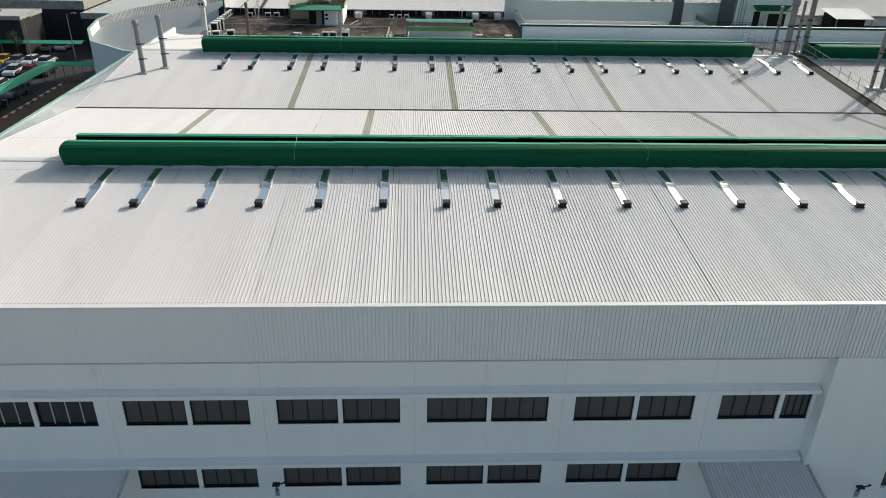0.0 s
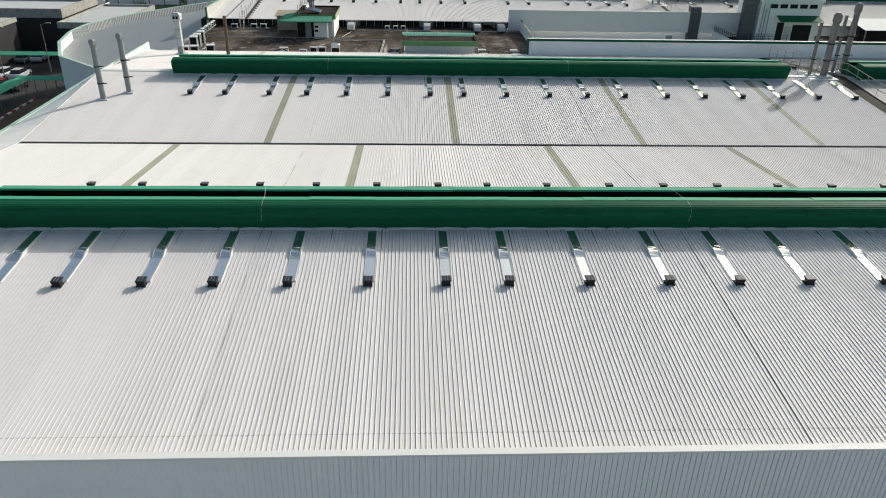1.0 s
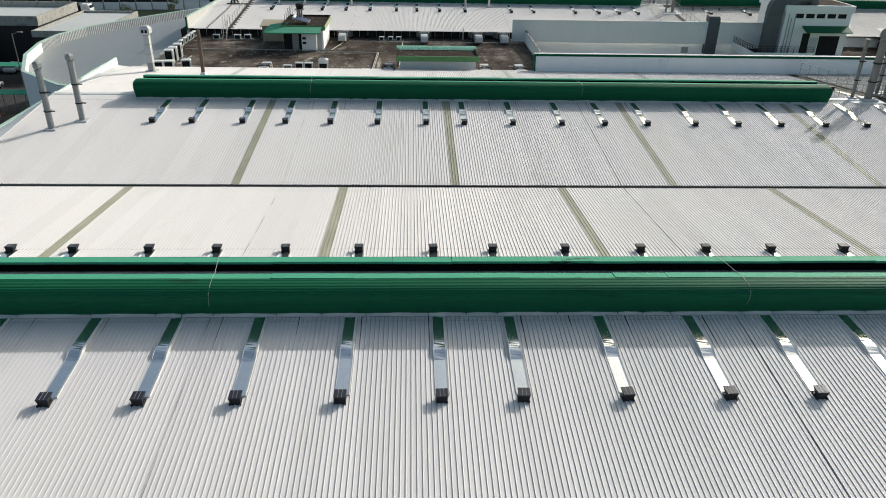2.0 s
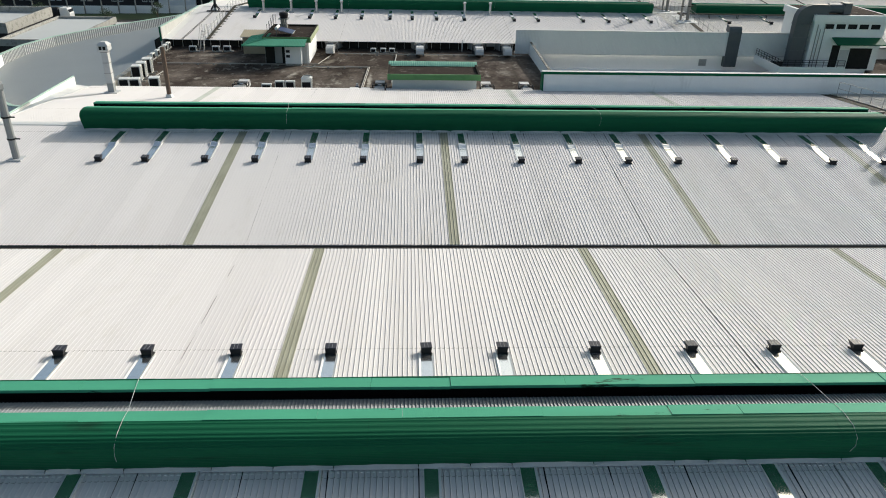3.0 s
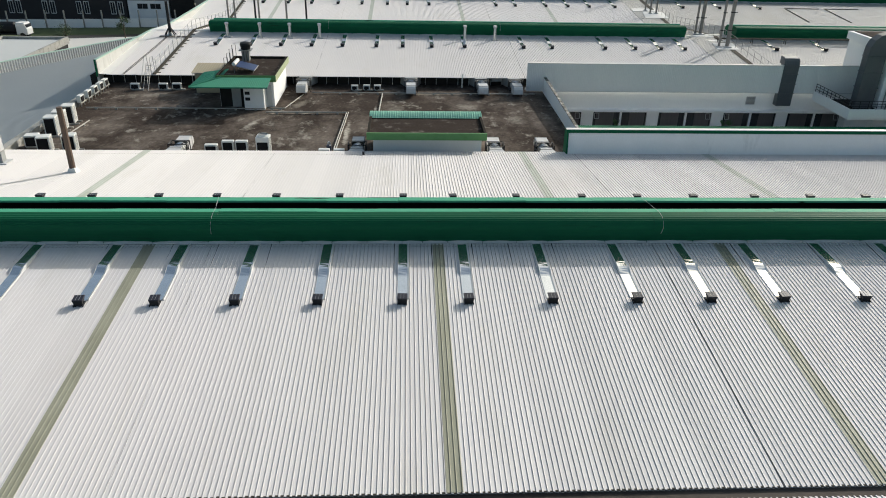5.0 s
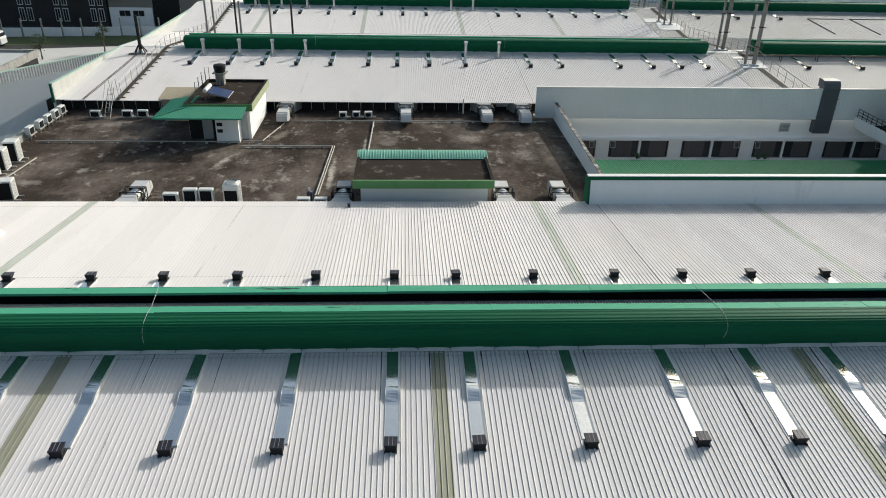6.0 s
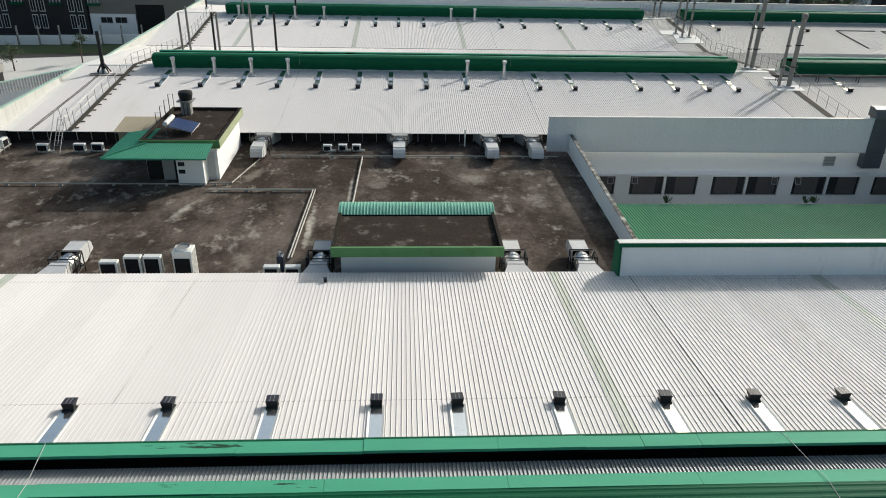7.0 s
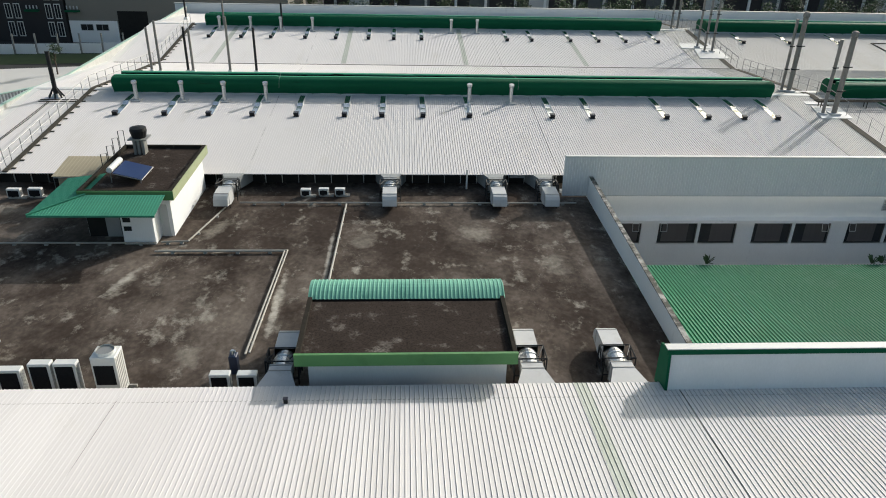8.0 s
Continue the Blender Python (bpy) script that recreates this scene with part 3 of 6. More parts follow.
# ---- facades ----
def facade(name, y, dz, x0, x1, bays, lower, label, weathered=True):
    """Ribbed parapet fascia over a rendered wall with paired windows under sunshade ledges."""
    f = thing(name, label, "facade", kind="structure")
    top, bot = 9.47 + dz, 6.85 + dz
    n = int((x1 - x0) / PITCH)
    fas, prof = Build(), rib_profile(n, h=0.03)
    w = len(prof)
    for z in (bot, top):
        fas.v += [(x0 + px, y - q, z) for px, q in prof]
    fas.f += [(i, i + 1, w + i + 1, w + i) for i in range(w - 1)]
    if weathered:
        fas.second, fas.dirt = {i for i in range(w - 1) if i % 7 in (1, 2, 3)}, GROOVE
    part("fascia_cladding", fas, CLAD, f, "ribbed white metal cladding")
    part("fascia_backing", Build().box(x0, x1, y + 0.02, y + 0.16, bot + 0.02, top - 0.01), PLASTER, f)
    x, k = x0, 0
    while x < x1 - 0.1:
        e = min(x + 5.8, x1)
        part("cap_flashing", Build().box(x + 0.004, e - 0.004, y - 0.06 - 0.004 * (k % 2), y + 0.2, top - 0.07, top + 0.015 + 0.004 * (k % 2)), FLASH, f, "folded white metal cap")
        x, k = e, k + 1
    part("drip_edge", Build().box(x0, x1, y - 0.045, y + 0.05, bot - 0.03, bot + 0.02), FRAME, f)
    wall_y = y + 0.61
    openings = []
    for bx in bays:
        for lo, hi in ((0.0, 2.6), (2.8, 5.27)):
            a, c = bx + lo, min(bx + hi, x1 - 0.15)
            if c - a > 0.3:
                openings.append((a, c, 3.15 + dz, 4.72 + dz))
                if lower and lower[0] <= bx <= lower[1]:
                    openings.append((a, c, -0.5 + dz, 0.92 + dz))
    # rendered wall in strips between the openings
    zs = [GROUND, -0.5 + dz, 0.92 + dz, 3.15 + dz, 4.72 + dz, bot + 0.1]
    for z0, z1 in zip(zs, zs[1:]):
        cuts = sorted((a, c) for a, c, oz, _ in openings if abs(oz - z0) < 0.01)
        at = x0
        for a, c in cuts + [(x1, x1)]:
            if a > at:
                part("wall_panel", Build().box(at, a, wall_y, wall_y + 0.25, z0, z1), PLASTER, f)
            at = c
    for lz in (4.8, 1.0):
        if lz < 2 and not lower:
            continue
        part("sunshade_ledge", Build().box(x0, x1 - 0.1, wall_y - 0.42, wall_y + 0.02, lz + dz, lz + 0.2 + dz), PLASTER, f)
        part("ledge_fillet", Build().prism([(wall_y - 0.3, lz + 0.2 + dz), (wall_y + 0.01, lz + 0.2 + dz), (wall_y + 0.01, lz + 0.3 + dz)], x0, x1 - 0.1), PLASTER, f)
    for bx in bays if weathered else ():
        for z0, z1 in ((5.12, bot), (0.9, 4.76)):
            part("wall_joint", Build().box(bx - 0.56, bx - 0.548, wall_y - 0.003, wall_y + 0.02, z0 + dz, z1 + dz - 0.06), FRAME, f)
    for i, (a, c, z0, z1) in enumerate(openings):
        win = part("window", Build().box(a, c, wall_y + 0.15, wall_y + 0.17, z0, z1), PANEL if weathered and i > 3 else GLASS, f, "dark window with panel joints")
        fr = Build()
        fr.box(a, c, wall_y + 0.08, wall_y + 0.15, z0, z0 + 0.05).box(a, c, wall_y + 0.08, wall_y + 0.15, z1 - 0.05, z1)
        fr.box(a, a + 0.05, wall_y + 0.08, wall_y + 0.15, z0 + 0.05, z1 - 0.05).box(c - 0.05, c, wall_y + 0.08, wall_y + 0.15, z0 + 0.05, z1 - 0.05)
        part("window_frame", fr, DARK if weathered else BLIND, win)
        m = Build()
        count = 4 if weathered else 1
        if not weathered:
            part("curtain", Build().box(a + 0.3 + 0.5 * (i % 2), c - 0.15 - 0.4 * ((i + 1) % 2), wall_y + 0.142, wall_y + 0.148, z0 + 0.06, z1 - 0.06), CURTAIN, win, "drawn grey-brown curtain")
            xo = c - 0.6 if i % 2 else a + 0.12
            if i % 4 in (1, 2):
                sash = Build()
                for p, q in (((xo, 0.0), (xo + 0.42, 0.0)), ((xo, 0.5), (xo + 0.42, 0.5)), ((xo, 0.0), (xo, 0.5)), ((xo + 0.42, 0.0), (xo + 0.42, 0.5))):
                    sash.tube([(p[0], wall_y + 0.02 - 0.25 * (0.5 - p[1]), z1 - 0.65 + p[1]), (q[0], wall_y + 0.02 - 0.25 * (0.5 - q[1]), z1 - 0.65 + q[1])], 0.022, 4)
                part("open_sash", sash, FRAME, win, "small top-hung sash standing open")
        for j in range(1, count):
            xj = a + (c - a) * j / count
            m.box(xj - 0.018, xj + 0.018, wall_y + 0.11, wall_y + 0.15, z0 + 0.05, z1 - 0.05)
        if count > 1:
            part("mullion", m, FRAME if i < 4 else DARK, win)
        part("sill", Build().box(a - 0.03, c + 0.03, wall_y - 0.04, wall_y + 0.1, z0 - 0.05, z0), PLASTER, win)
    return f


facade_1 = facade("facade_1", 21.69, 0.0, LEFT - 1.9, 15.46, [-27.38, -20.94, -14.5, -8.06, -1.62, 4.82, 11.26], (-14.6, 5.0), "shaded white front facade with ribbed fascia and window bands")
facade_2 = facade("facade_2", 104.6, -0.2, 10.95, 43.0, [11.36, 17.8, 24.24, 30.68, 37.1], None, "shaded white courtyard facade with ribbed fascia and windows", False)

# projecting wing of the front facade
wing = thing("facade_3", "white rendered projecting wing of the front facade", "facade", kind="structure")
n = int((60 - 15.46) / PITCH)
fas, prof = Build(), rib_profile(n, h=0.03)
for z in (6.85, 9.47):
    fas.v += [(15.46 + px, 21.69 - q, z) for px, q in prof]
fas.f += [(i, i + 1, len(prof) + i + 1, len(prof) + i) for i in range(len(prof) - 1)]
fas.second, fas.dirt = {i for i in range(len(prof) - 1) if i % 7 in (1, 2, 3)}, GROOVE
part("fascia_cladding", fas, CLAD, wing, "ribbed white metal cladding")
part("fascia_backing", Build().box(15.46, 60, 21.71, 21.85, 6.87, 9.46), PLASTER, wing)
part("cap_flashing", Build().box(15.46, 60, 21.63, 21.89, 9.4, 9.485), FLASH, wing)
part("wall", Build().box(15.46, 19.4, 21.66, 22.5, GROUND, 6.84).box(19.4, 21.9, 21.66, 22.5, GROUND, -0.5).box(19.4, 21.9, 21.66, 22.5, 0.92, 6.84).box(21.9, 60, 21.66, 22.5, GROUND, 6.84), PLASTER, wing)
part("window", Build().box(19.4, 21.9, 21.8, 21.82, -0.5, 0.92), GLASS, wing)

# low porch roofs in front of the facade
for name, xa, xb, y0 in (("porch_roof", -27.5, -14.72, 18.9), ("porch_roof", 10.75, 15.6, 18.9)):
    p = thing(name, "low lean-to porch with a pale ribbed metal roof", "porch", "porch roofs")
    b = sheet(int((xb - xa) / 0.16), [(y0, 0.5), (22.25, 1.06)], 0.16, 0.025)
    b.second = set()
    part("roof_sheet", b, ROOF, p, at=(xa, 0, 0))
    part("fascia", Build().box(xa - 0.06, xb + 0.06, y0 - 0.04, y0 - 0.005, 0.32, 0.56), FRAME, p)
    for x in (xa - 0.02, xb + 0.02):
        part("barge_board", Build().prism([(y0, 0.36), (22.28, 0.92), (22.28, 1.14), (y0, 0.58)], x - 0.03, x + 0.03), FRAME, p)
    for x in (xa + 0.3, xb - 0.3):
        part("post", Build().box(x - 0.06, x + 0.06, y0 + 0.2, y0 + 0.32, GROUND, 0.5), FRAME, p)

# courtyard: low green roof, white screen wall, terrace parapet
court = thing("roof_9", "low green ribbed metal roof inside the courtyard", "roof", kind="structure")
green_sheets = sheet(int(37 / 0.18), [(84.5, 6.75), (97.1, 5.64)], 0.18, 0.05)
green_sheets.second = set()
part("roof_sheets", green_sheets, GREEN_ROOF, court, at=(12.95, 0, 0))
part("wall", Build().box(12.95, 50, 84.4, 96.6, GROUND, 5.5), PLASTER, court)
screen = thing("wall_screen", "white screen wall with a green metal coping", "wall", kind="structure")
part("wall", Build().prism([(83.36, 7.7), (83.56, 7.6), (83.86, 9.31), (83.66, 9.31)], 10.55, 95), PLASTER, screen)
part("side_panel", Build().prism([(83.32, 7.7), (84.4, 7.6), (84.4, 9.3), (83.92, 9.45), (83.58, 9.45)], 10.44, 10.54), GREEN, screen, "dark green metal end panel")
part("coping", Build().box(10.4, 95, 83.6, 83.92, 9.31, 9.53), GREEN, screen, "green metal coping")
part("coping_cap", Build().box(10.38, 95, 83.58, 83.94, 9.534, 9.57), FLASH, screen)
par = thing("wall_parapet", "white parapet wall with mould-stained coping beside the terrace", "wall", kind="structure")
part("wall", Build().prism([(84.0, DECK), (104.55, DECK), (104.55, 7.94), (84.0, 7.52)], 12.56, 12.74), PLASTER, par)
part("coping", Build().prism([(84.0, 7.52), (104.55, 7.94), (104.55, 8.0), (84.0, 7.58)], 12.53, 12.77), MOSSY, par, "blackened concrete coping")
b = Build()
b.box(50.05, 95, 84.4, 106.8, GROUND, 6.0)
setting("terrace_east", b, TERRACE, "brown stained flat roof beyond the service tower", "terrace")
lean = thing("lean_to_shed", "lean-to shed with a pale corrugated roof on the flat roof", "shed")
# Black wall fills in the shade seen below the corrugated roof
part("wall", Build().box(58.4, 63.4, 103.5, 106.0, 6.0, 8.0), SHADE_STAIN, lean)
part("roof_sheet", sheet(26, [(101.4, 7.75), (106.2, 8.5)], 0.22, 0.035), FLASH, lean, at=(57.8, 0, 0))
for x in (58.0, 63.2):
    part("post", Build().box(x, x + 0.1, 101.5, 101.6, 6.0, 7.74), RAIL, lean)


def wall_lamp(foot, head):
    f, h = Vector(foot), Vector(head)
    w = thing("wall_lamp", "small black lamp on a bent bracket on the facade", "lamp", "facade lamps", at=foot)
    d = h - f
    part("bracket", Build().box(-0.09, 0.09, -0.03, 0.05, -0.3, 0.12), GALV_DULL, w)
    part("arm", Build().tube([(0, 0, 0), tuple(d * 0.55), tuple(d)], 0.035, 6), DARK, w)
    part("head", Build().box(d.x - 0.16, d.x + 0.16, d.y - 0.1, d.y + 0.1, d.z - 0.02, d.z + 0.06), DARK, w)
    part("shade", Build().tube([tuple(d + Vector((0.05, 0, 0.03))), tuple(d + Vector((0.3, -0.02, 0.1))), tuple(d + Vector((0.42, -0.03, 0.2)))], [0.03, 0.035, 0.06], 6), DARK, w)
    return w


wall_lamp((-8.42, 22.28, -0.75), (-8.3, 21.7, 0.2))
wall_lamp((18.4, 21.64, -0.7), (18.0, 21.1, 0.1))



def weed_tuft(x, y, z, seed):
    rng = random.Random(seed)
    w = thing("weed_tuft", "small dark weed growing at the roof edge", "plant", "weeds on the roof", at=(x, y, z))
    for i in range(26):
        a, r, h = rng.uniform(0, 6.28), rng.uniform(0.1, 0.4), rng.uniform(0.15, 0.55)
        tip = (r * math.cos(a), r * math.sin(a), h)
        k = Build().quad((-0.03, 0, 0), (0.03, 0, 0), (tip[0] * 0.6 + 0.06, tip[1] * 0.6, h * 0.9), tip)
        part("leaf", k, LEAF, w)
    return w


weed_tuft(17.7, 97.2, 5.66, 3)
weed_tuft(27.1, 97.2, 5.66, 5)
weed_tuft(27.7, 97.25, 5.66, 8)
jb = thing("junction_box", "small black junction box on the white roof", "junction box", at=(-3.1, 82.85, roof_z(RIDGE_2, 82.85) + 0.03))
part("box", Build().box(-0.07, 0.07, -0.06, 0.06, -0.02, 0.18), DARK, jb, bevel=0.012)
part("lid", Build().box(-0.085, 0.085, -0.075, 0.075, 0.184, 0.2), HOOD_TOP, jb)



# ---- ridge ventilators ----
def wing_profile(side):
    """Outer skin of one wing from the roof up to the lip, with fine lengthwise ribs."""
    if side < 0:
        ctrl = [(-1.53, -0.1), (-1.65, 0.2), (-1.79, 0.5), (-1.89, 0.78), (-1.84, 1.02), (-1.6, 1.18), (-1.07, 1.24)]
    else:
        ctrl = [(-1.44, -0.14), (-1.47, 0.16), (-1.48, 0.45), (-1.43, 0.68), (-1.28, 0.86), (-1.12, 0.99), (-0.96, 1.08)]
    out, steps = [], 12
    for i in range(len(ctrl) - 1):
        p0, p1, p2, p3 = (Vector(ctrl[min(max(i + j, 0), len(ctrl) - 1)]) for j in (-1, 0, 1, 2))
        for s in range(steps):
            t = s / steps
            q = 0.5 * (2 * p1 + (p2 - p0) * t + (2 * p0 - 5 * p1 + 4 * p2 - p3) * t * t + (3 * p1 - p0 - 3 * p2 + p3) * t ** 3)
            out.append(q)
    out.append(Vector(ctrl[-1]))
    ribbed = []
    for i, q in enumerate(out):
        d = (out[min(i + 1, len(out) - 1)] - out[max(i - 1, 0)]).normalized()
        off = (0.013 if i > 44 else 0.003) if i % 4 in (1, 2) and 2 < i < len(out) - 3 else 0.0
        q = q + Vector((-d.y, d.x)) * off
        ribbed.append((q.x * -side, q.y))
    return ribbed


OFFSET = 0.54   # the ventilators stand behind the ridge line


def ventilator(ridge, x0, x1, label, stays):
    y, z = ridge[:2]
    rng = random.Random(int(y * 10 + x0))
    v = thing("ridge_ventilator", label, "roof ventilator", "ridge ventilators", at=(x0, y + OFFSET, z))
    n = max(1, round((x1 - x0) / 6.2))
    step = (x1 - x0) / n
    for side, nm in ((-1, "front_panel"), (1, "rear_panel")):
        prof = wing_profile(side)
        w = len(prof)
        outer, inner = Build(), Build()
        for x in (0.001, step - 0.001):
            outer.v += [(x, p, q) for p, q in prof]
            inner.v += [(x, p * 0.955, q - 0.01) for p, q in prof]
        outer.f += [(i, i + 1, w + i + 1, w + i) for i in range(w - 1)]
        inner.f += [(i, w + i, w + i + 1, i + 1) for i in range(w - 1)]
        # Black lining and throat floor paint in the shade inside the ventilator
        outer, inner = outer.mesh(nm, GREEN), inner.mesh("lining", SHADE_STAIN)
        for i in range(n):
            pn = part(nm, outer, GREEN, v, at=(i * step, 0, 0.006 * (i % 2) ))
            part("lining", inner, SHADE_STAIN, pn, "black inner lining for the shade in the throat")
        # folded lip in uneven lengths with small gaps and dents
        x = 0.0
        while x < x1 - x0 - 0.05:
            e = min(x + rng.uniform(1.6, 5.2), x1 - x0)
            if x1 - x0 - e < 1.0:
                e = x1 - x0
            dz, skew = rng.uniform(-0.008, 0.012), rng.uniform(-0.012, 0.012)
            (yo, zo), (yi, zi) = ((-1.07, 1.24), (-0.57, 1.17)) if side < 0 else ((0.96, 1.08), (0.47, 1.12))
            lip = Build()
            lip.v = [(xx, yy, zz + dz + (skew if xx > x + 0.1 else 0)) for xx in (x + 0.003, e - 0.003)
                     for yy, zz in ((yo, zo - 0.02), (yo, zo + 0.01), (yi, zi + 0.01), (yi, zi - 0.09), (yi + side * 0.015, zi - 0.09), (yi + side * 0.015, zi - 0.006))]
            lip.f = [(i, (i + 1) % 6, 6 + (i + 1) % 6, 6 + i) for i in range(6)] + [(0, 1, 2, 5), (2, 3, 4, 5), (6, 11, 8, 7), (8, 11, 10, 9)]
            part("lip", lip, GREEN_LIP, v, "light green folded lip")
            x = e
        # silver flashing flaps at the foot of the panels
        x = 0.0
        while x < x1 - x0 - 0.05:
            e = min(x + rng.uniform(0.9, 2.8), x1 - x0)
            h0, h1 = rng.uniform(-0.03, 0.03), rng.uniform(-0.03, 0.03)
            ft = 0.1 if side < 0 else 0.0
            zr = roof_z(ridge, y + OFFSET + side * (1.56 + ft)) - z + RIB
            fl = Build()
            m = 6
            for i in range(m + 1):
                xx = x + 0.012 + (e - x - 0.024) * i / m
                t = i / m
                wob = 0.012 * math.sin(i * 2.4 + x)
                arc = 0.05 * math.sin(math.pi * t)
                fl.v += [(xx, side * (1.57 + ft), zr + 0.005), (xx, side * (1.55 + ft + wob), zr + 0.04), (xx, side * (1.47 + ft), zr + 0.085 + 0.5 * (h0 * (1 - t) + h1 * t) + wob + arc)]
            fl.f = [(3 * i + j, 3 * i + 3 + j, 3 * i + 4 + j, 3 * i + 1 + j) for i in range(m) for j in range(2)]
            part("foot_flashing", fl, DUCT, v, "crinkled silver foot flashing")
            x = e
        part("foot_kerb", Build().box(0, x1 - x0, min(side * 1.38, side * (1.46 + ft)), max(side * 1.38, side * (1.46 + ft)), -0.24, 0.0), SHADE_STAIN, v)
    cl = Build()
    xx = math.ceil((x0 - LEFT) / PITCH) * PITCH + LEFT - x0
    zr = roof_z(ridge, y + OFFSET - 1.72) - z
    while xx < x1 - x0 - PITCH:
        cl.box(xx + 0.1 * PITCH, xx + 0.55 * PITCH, -1.75, -1.69, zr - 0.01, zr + 0.03)
        xx += PITCH
    tagged(part("closure_tab", cl, FLASH, v, "row of pale closure tabs"), kind="stuff")
    front, rear = wing_profile(-1)[::4], wing_profile(1)[::4]
    for xe in (0.0, x1 - x0):
        e = Build().prism(front + [(-1.07, 1.24), (-0.57, 1.17), (-0.57, 0.9), (0.47, 0.9), (0.47, 1.12), (0.96, 1.08)] + list(reversed(rear)), xe - 0.012, xe + 0.012)
        part("end_plate", e, GREEN, v)
    part("throat_floor", Build().box(0.02, x1 - x0 - 0.02, -1.36, 1.36, -0.02, 0.06), SHADE_STAIN, v)
    nb = int((x1 - x0) / 0.11)
    bf, prof2 = Build(), rib_profile(nb, 0.11, 0.045, 0.008)
    for yy, zz in ((-0.72, 0.83), (-0.1, 0.79), (0.4, 0.72)):
        bf.v += [(px + 0.05, yy, zz + q) for px, q in prof2]
    w2 = len(prof2)
    bf.f += [(r * w2 + i, r * w2 + i + 1, (r + 1) * w2 + i + 1, (r + 1) * w2 + i) for r in range(2) for i in range(w2 - 1)]
    part("rain_baffle", bf, GALV_DULL, v, "dull ribbed metal rain baffle")
    for xs in stays:
        xs -= x0
        s = Build().tube([(xs - 0.2, 1.08, 1.04), (xs - 0.12, 0.95, 1.12), (xs - 0.05, 0.5, 1.16), (xs + 0.1, -0.55, 1.2), (xs + 0.13, -1.05, 1.27), (xs + 0.15, -1.6, 1.21), (xs + 0.15, -1.87, 1.03), (xs + 0.14, -1.92, 0.78), (xs + 0.11, -1.83, 0.5)], 0.007, 6)
        part("lightning_conductor", s, DUCT, v, "pale bent conductor cable")
    return v


GV = "long dark green ridge ventilator with pale green lips"
ventilator(RIDGE_1, -21.8, 30.5, GV, (-9.0, 11.15))
ventilator(RIDGE_2, -21.7, 30.5, GV, (-9.0, 11.2))
ventilator(RIDGE_3, -21.8, 31.2, GV, (-9.0, 10.0))
ventilator(RIDGE_4, -21.9, 31.5, GV, ())
for r in (RIDGE_1, RIDGE_2, RIDGE_3, RIDGE_4):
    ventilator(r, 37.0, 93.0, "long dark green ridge ventilator of the east hall", ())


# ---- exhaust hoods with their flashing strips ----
def exhaust_hood():
    """Square lid on a box that is open to the front and tapers to a neck behind."""
    e = thing("exhaust_hood", "small black metal exhaust hood on the white roof", "roof vent", "roof exhaust hoods")
    body = Build()
    body.v = [(-0.2, -0.2, 0.03), (0.2, -0.2, 0.03), (0.12, 0.06, 0.0), (-0.12, 0.06, 0.0), (-0.235, -0.235, 0.3), (0.235, -0.235, 0.3), (0.235, 0.225, 0.3), (-0.235, 0.225, 0.3)]
    body.f = [(3, 2, 1, 0), (4, 5, 6, 7), (0, 1, 5, 4), (1, 2, 6, 5), (2, 3, 7, 6), (3, 0, 4, 7)]
    part("hood", body, DARK, e)
    part("base_flange", Build().frustum((-0.24, 0.24, -0.24, 0.2), (-0.2, 0.2, -0.2, 0.16), -0.04, 0.03), DARK, e)
    for x in (-0.235, 0.2):
        part("foot", Build().box(x, x + 0.035, -0.29, -0.2, -0.02, 0.08), DARK, e)
    lid = part("lid", Build().frustum((-0.25, 0.25, -0.25, 0.24), (-0.235, 0.235, -0.235, 0.225), 0.302, 0.335), HOOD_TOP, e, "dark blue-grey hood lid")
    for x in (-0.075, 0.075):
        part("lid_rib", Build().box(x - 0.006, x + 0.006, -0.225, 0.215, 0.335, 0.345), GALV_DULL, lid)
    return e


def cover_strip(ridge, x, side):
    """Bright shallow channel from the ventilator down to the hood; the upper part is lifted off the ribs and curls down again."""
    ya, yb = ridge[0] + (-1.12 if side < 0 else 2.05), ridge[0] + side * (5.35 if side < 0 else 4.85)
    b = Build()
    n = 40
    rng = random.Random(int(x * 100) + int(ridge[0]))
    kink = rng.uniform(1.95, 2.25) if side < 0 else 0.0
    for i in range(n + 1):
        y = ya + (yb - ya) * i / n
        run = abs(y - ya)
        lift = 0.12 * min(1.0, run / kink) * max(0.0, min(1.0, 1 - (run - kink) / 0.4)) if kink else 0.0
        sag = 0.004 * math.sin(i * 1.1 + x) * (1.0 if kink and abs(run - kink - 0.12) < 0.2 else 0.1)
        zz = roof_z(ridge, y) + RIB + 0.012 + lift + sag
        skew = 0.01 * math.sin(i * 0.9 + 2 * x) if kink and abs(run - kink) < 0.35 else 0.0
        left = (-0.215, -0.21, 0.0) if side < 0 else (-0.28, -0.265, 0.03)
        b.v += [(x + left[0], y, zz - 0.05 - lift), (x + left[1], y, zz + left[2]), (x - 0.195, y, zz + skew), (x + 0.195, y, zz - skew), (x + 0.265, y, zz + 0.03), (x + 0.28, y, zz - 0.05 - lift)]
    for i in range(n):
        for j in range(5):
            if j != 2:
                b.second.add(len(b.f))
            b.f.append((6 * i + j, 6 * i + j + 1, 6 * i + 7 + j, 6 * i + 6 + j))
    # Side folds are white to paint in the light that the tilted metal catches
    b.dirt = FLASH
    return tagged(new("cover_flashing", b.mesh("cover_flashing", SHINE)), "bright galvanised flashing strip laid down the roof", "flashing strip", "flashing strips")


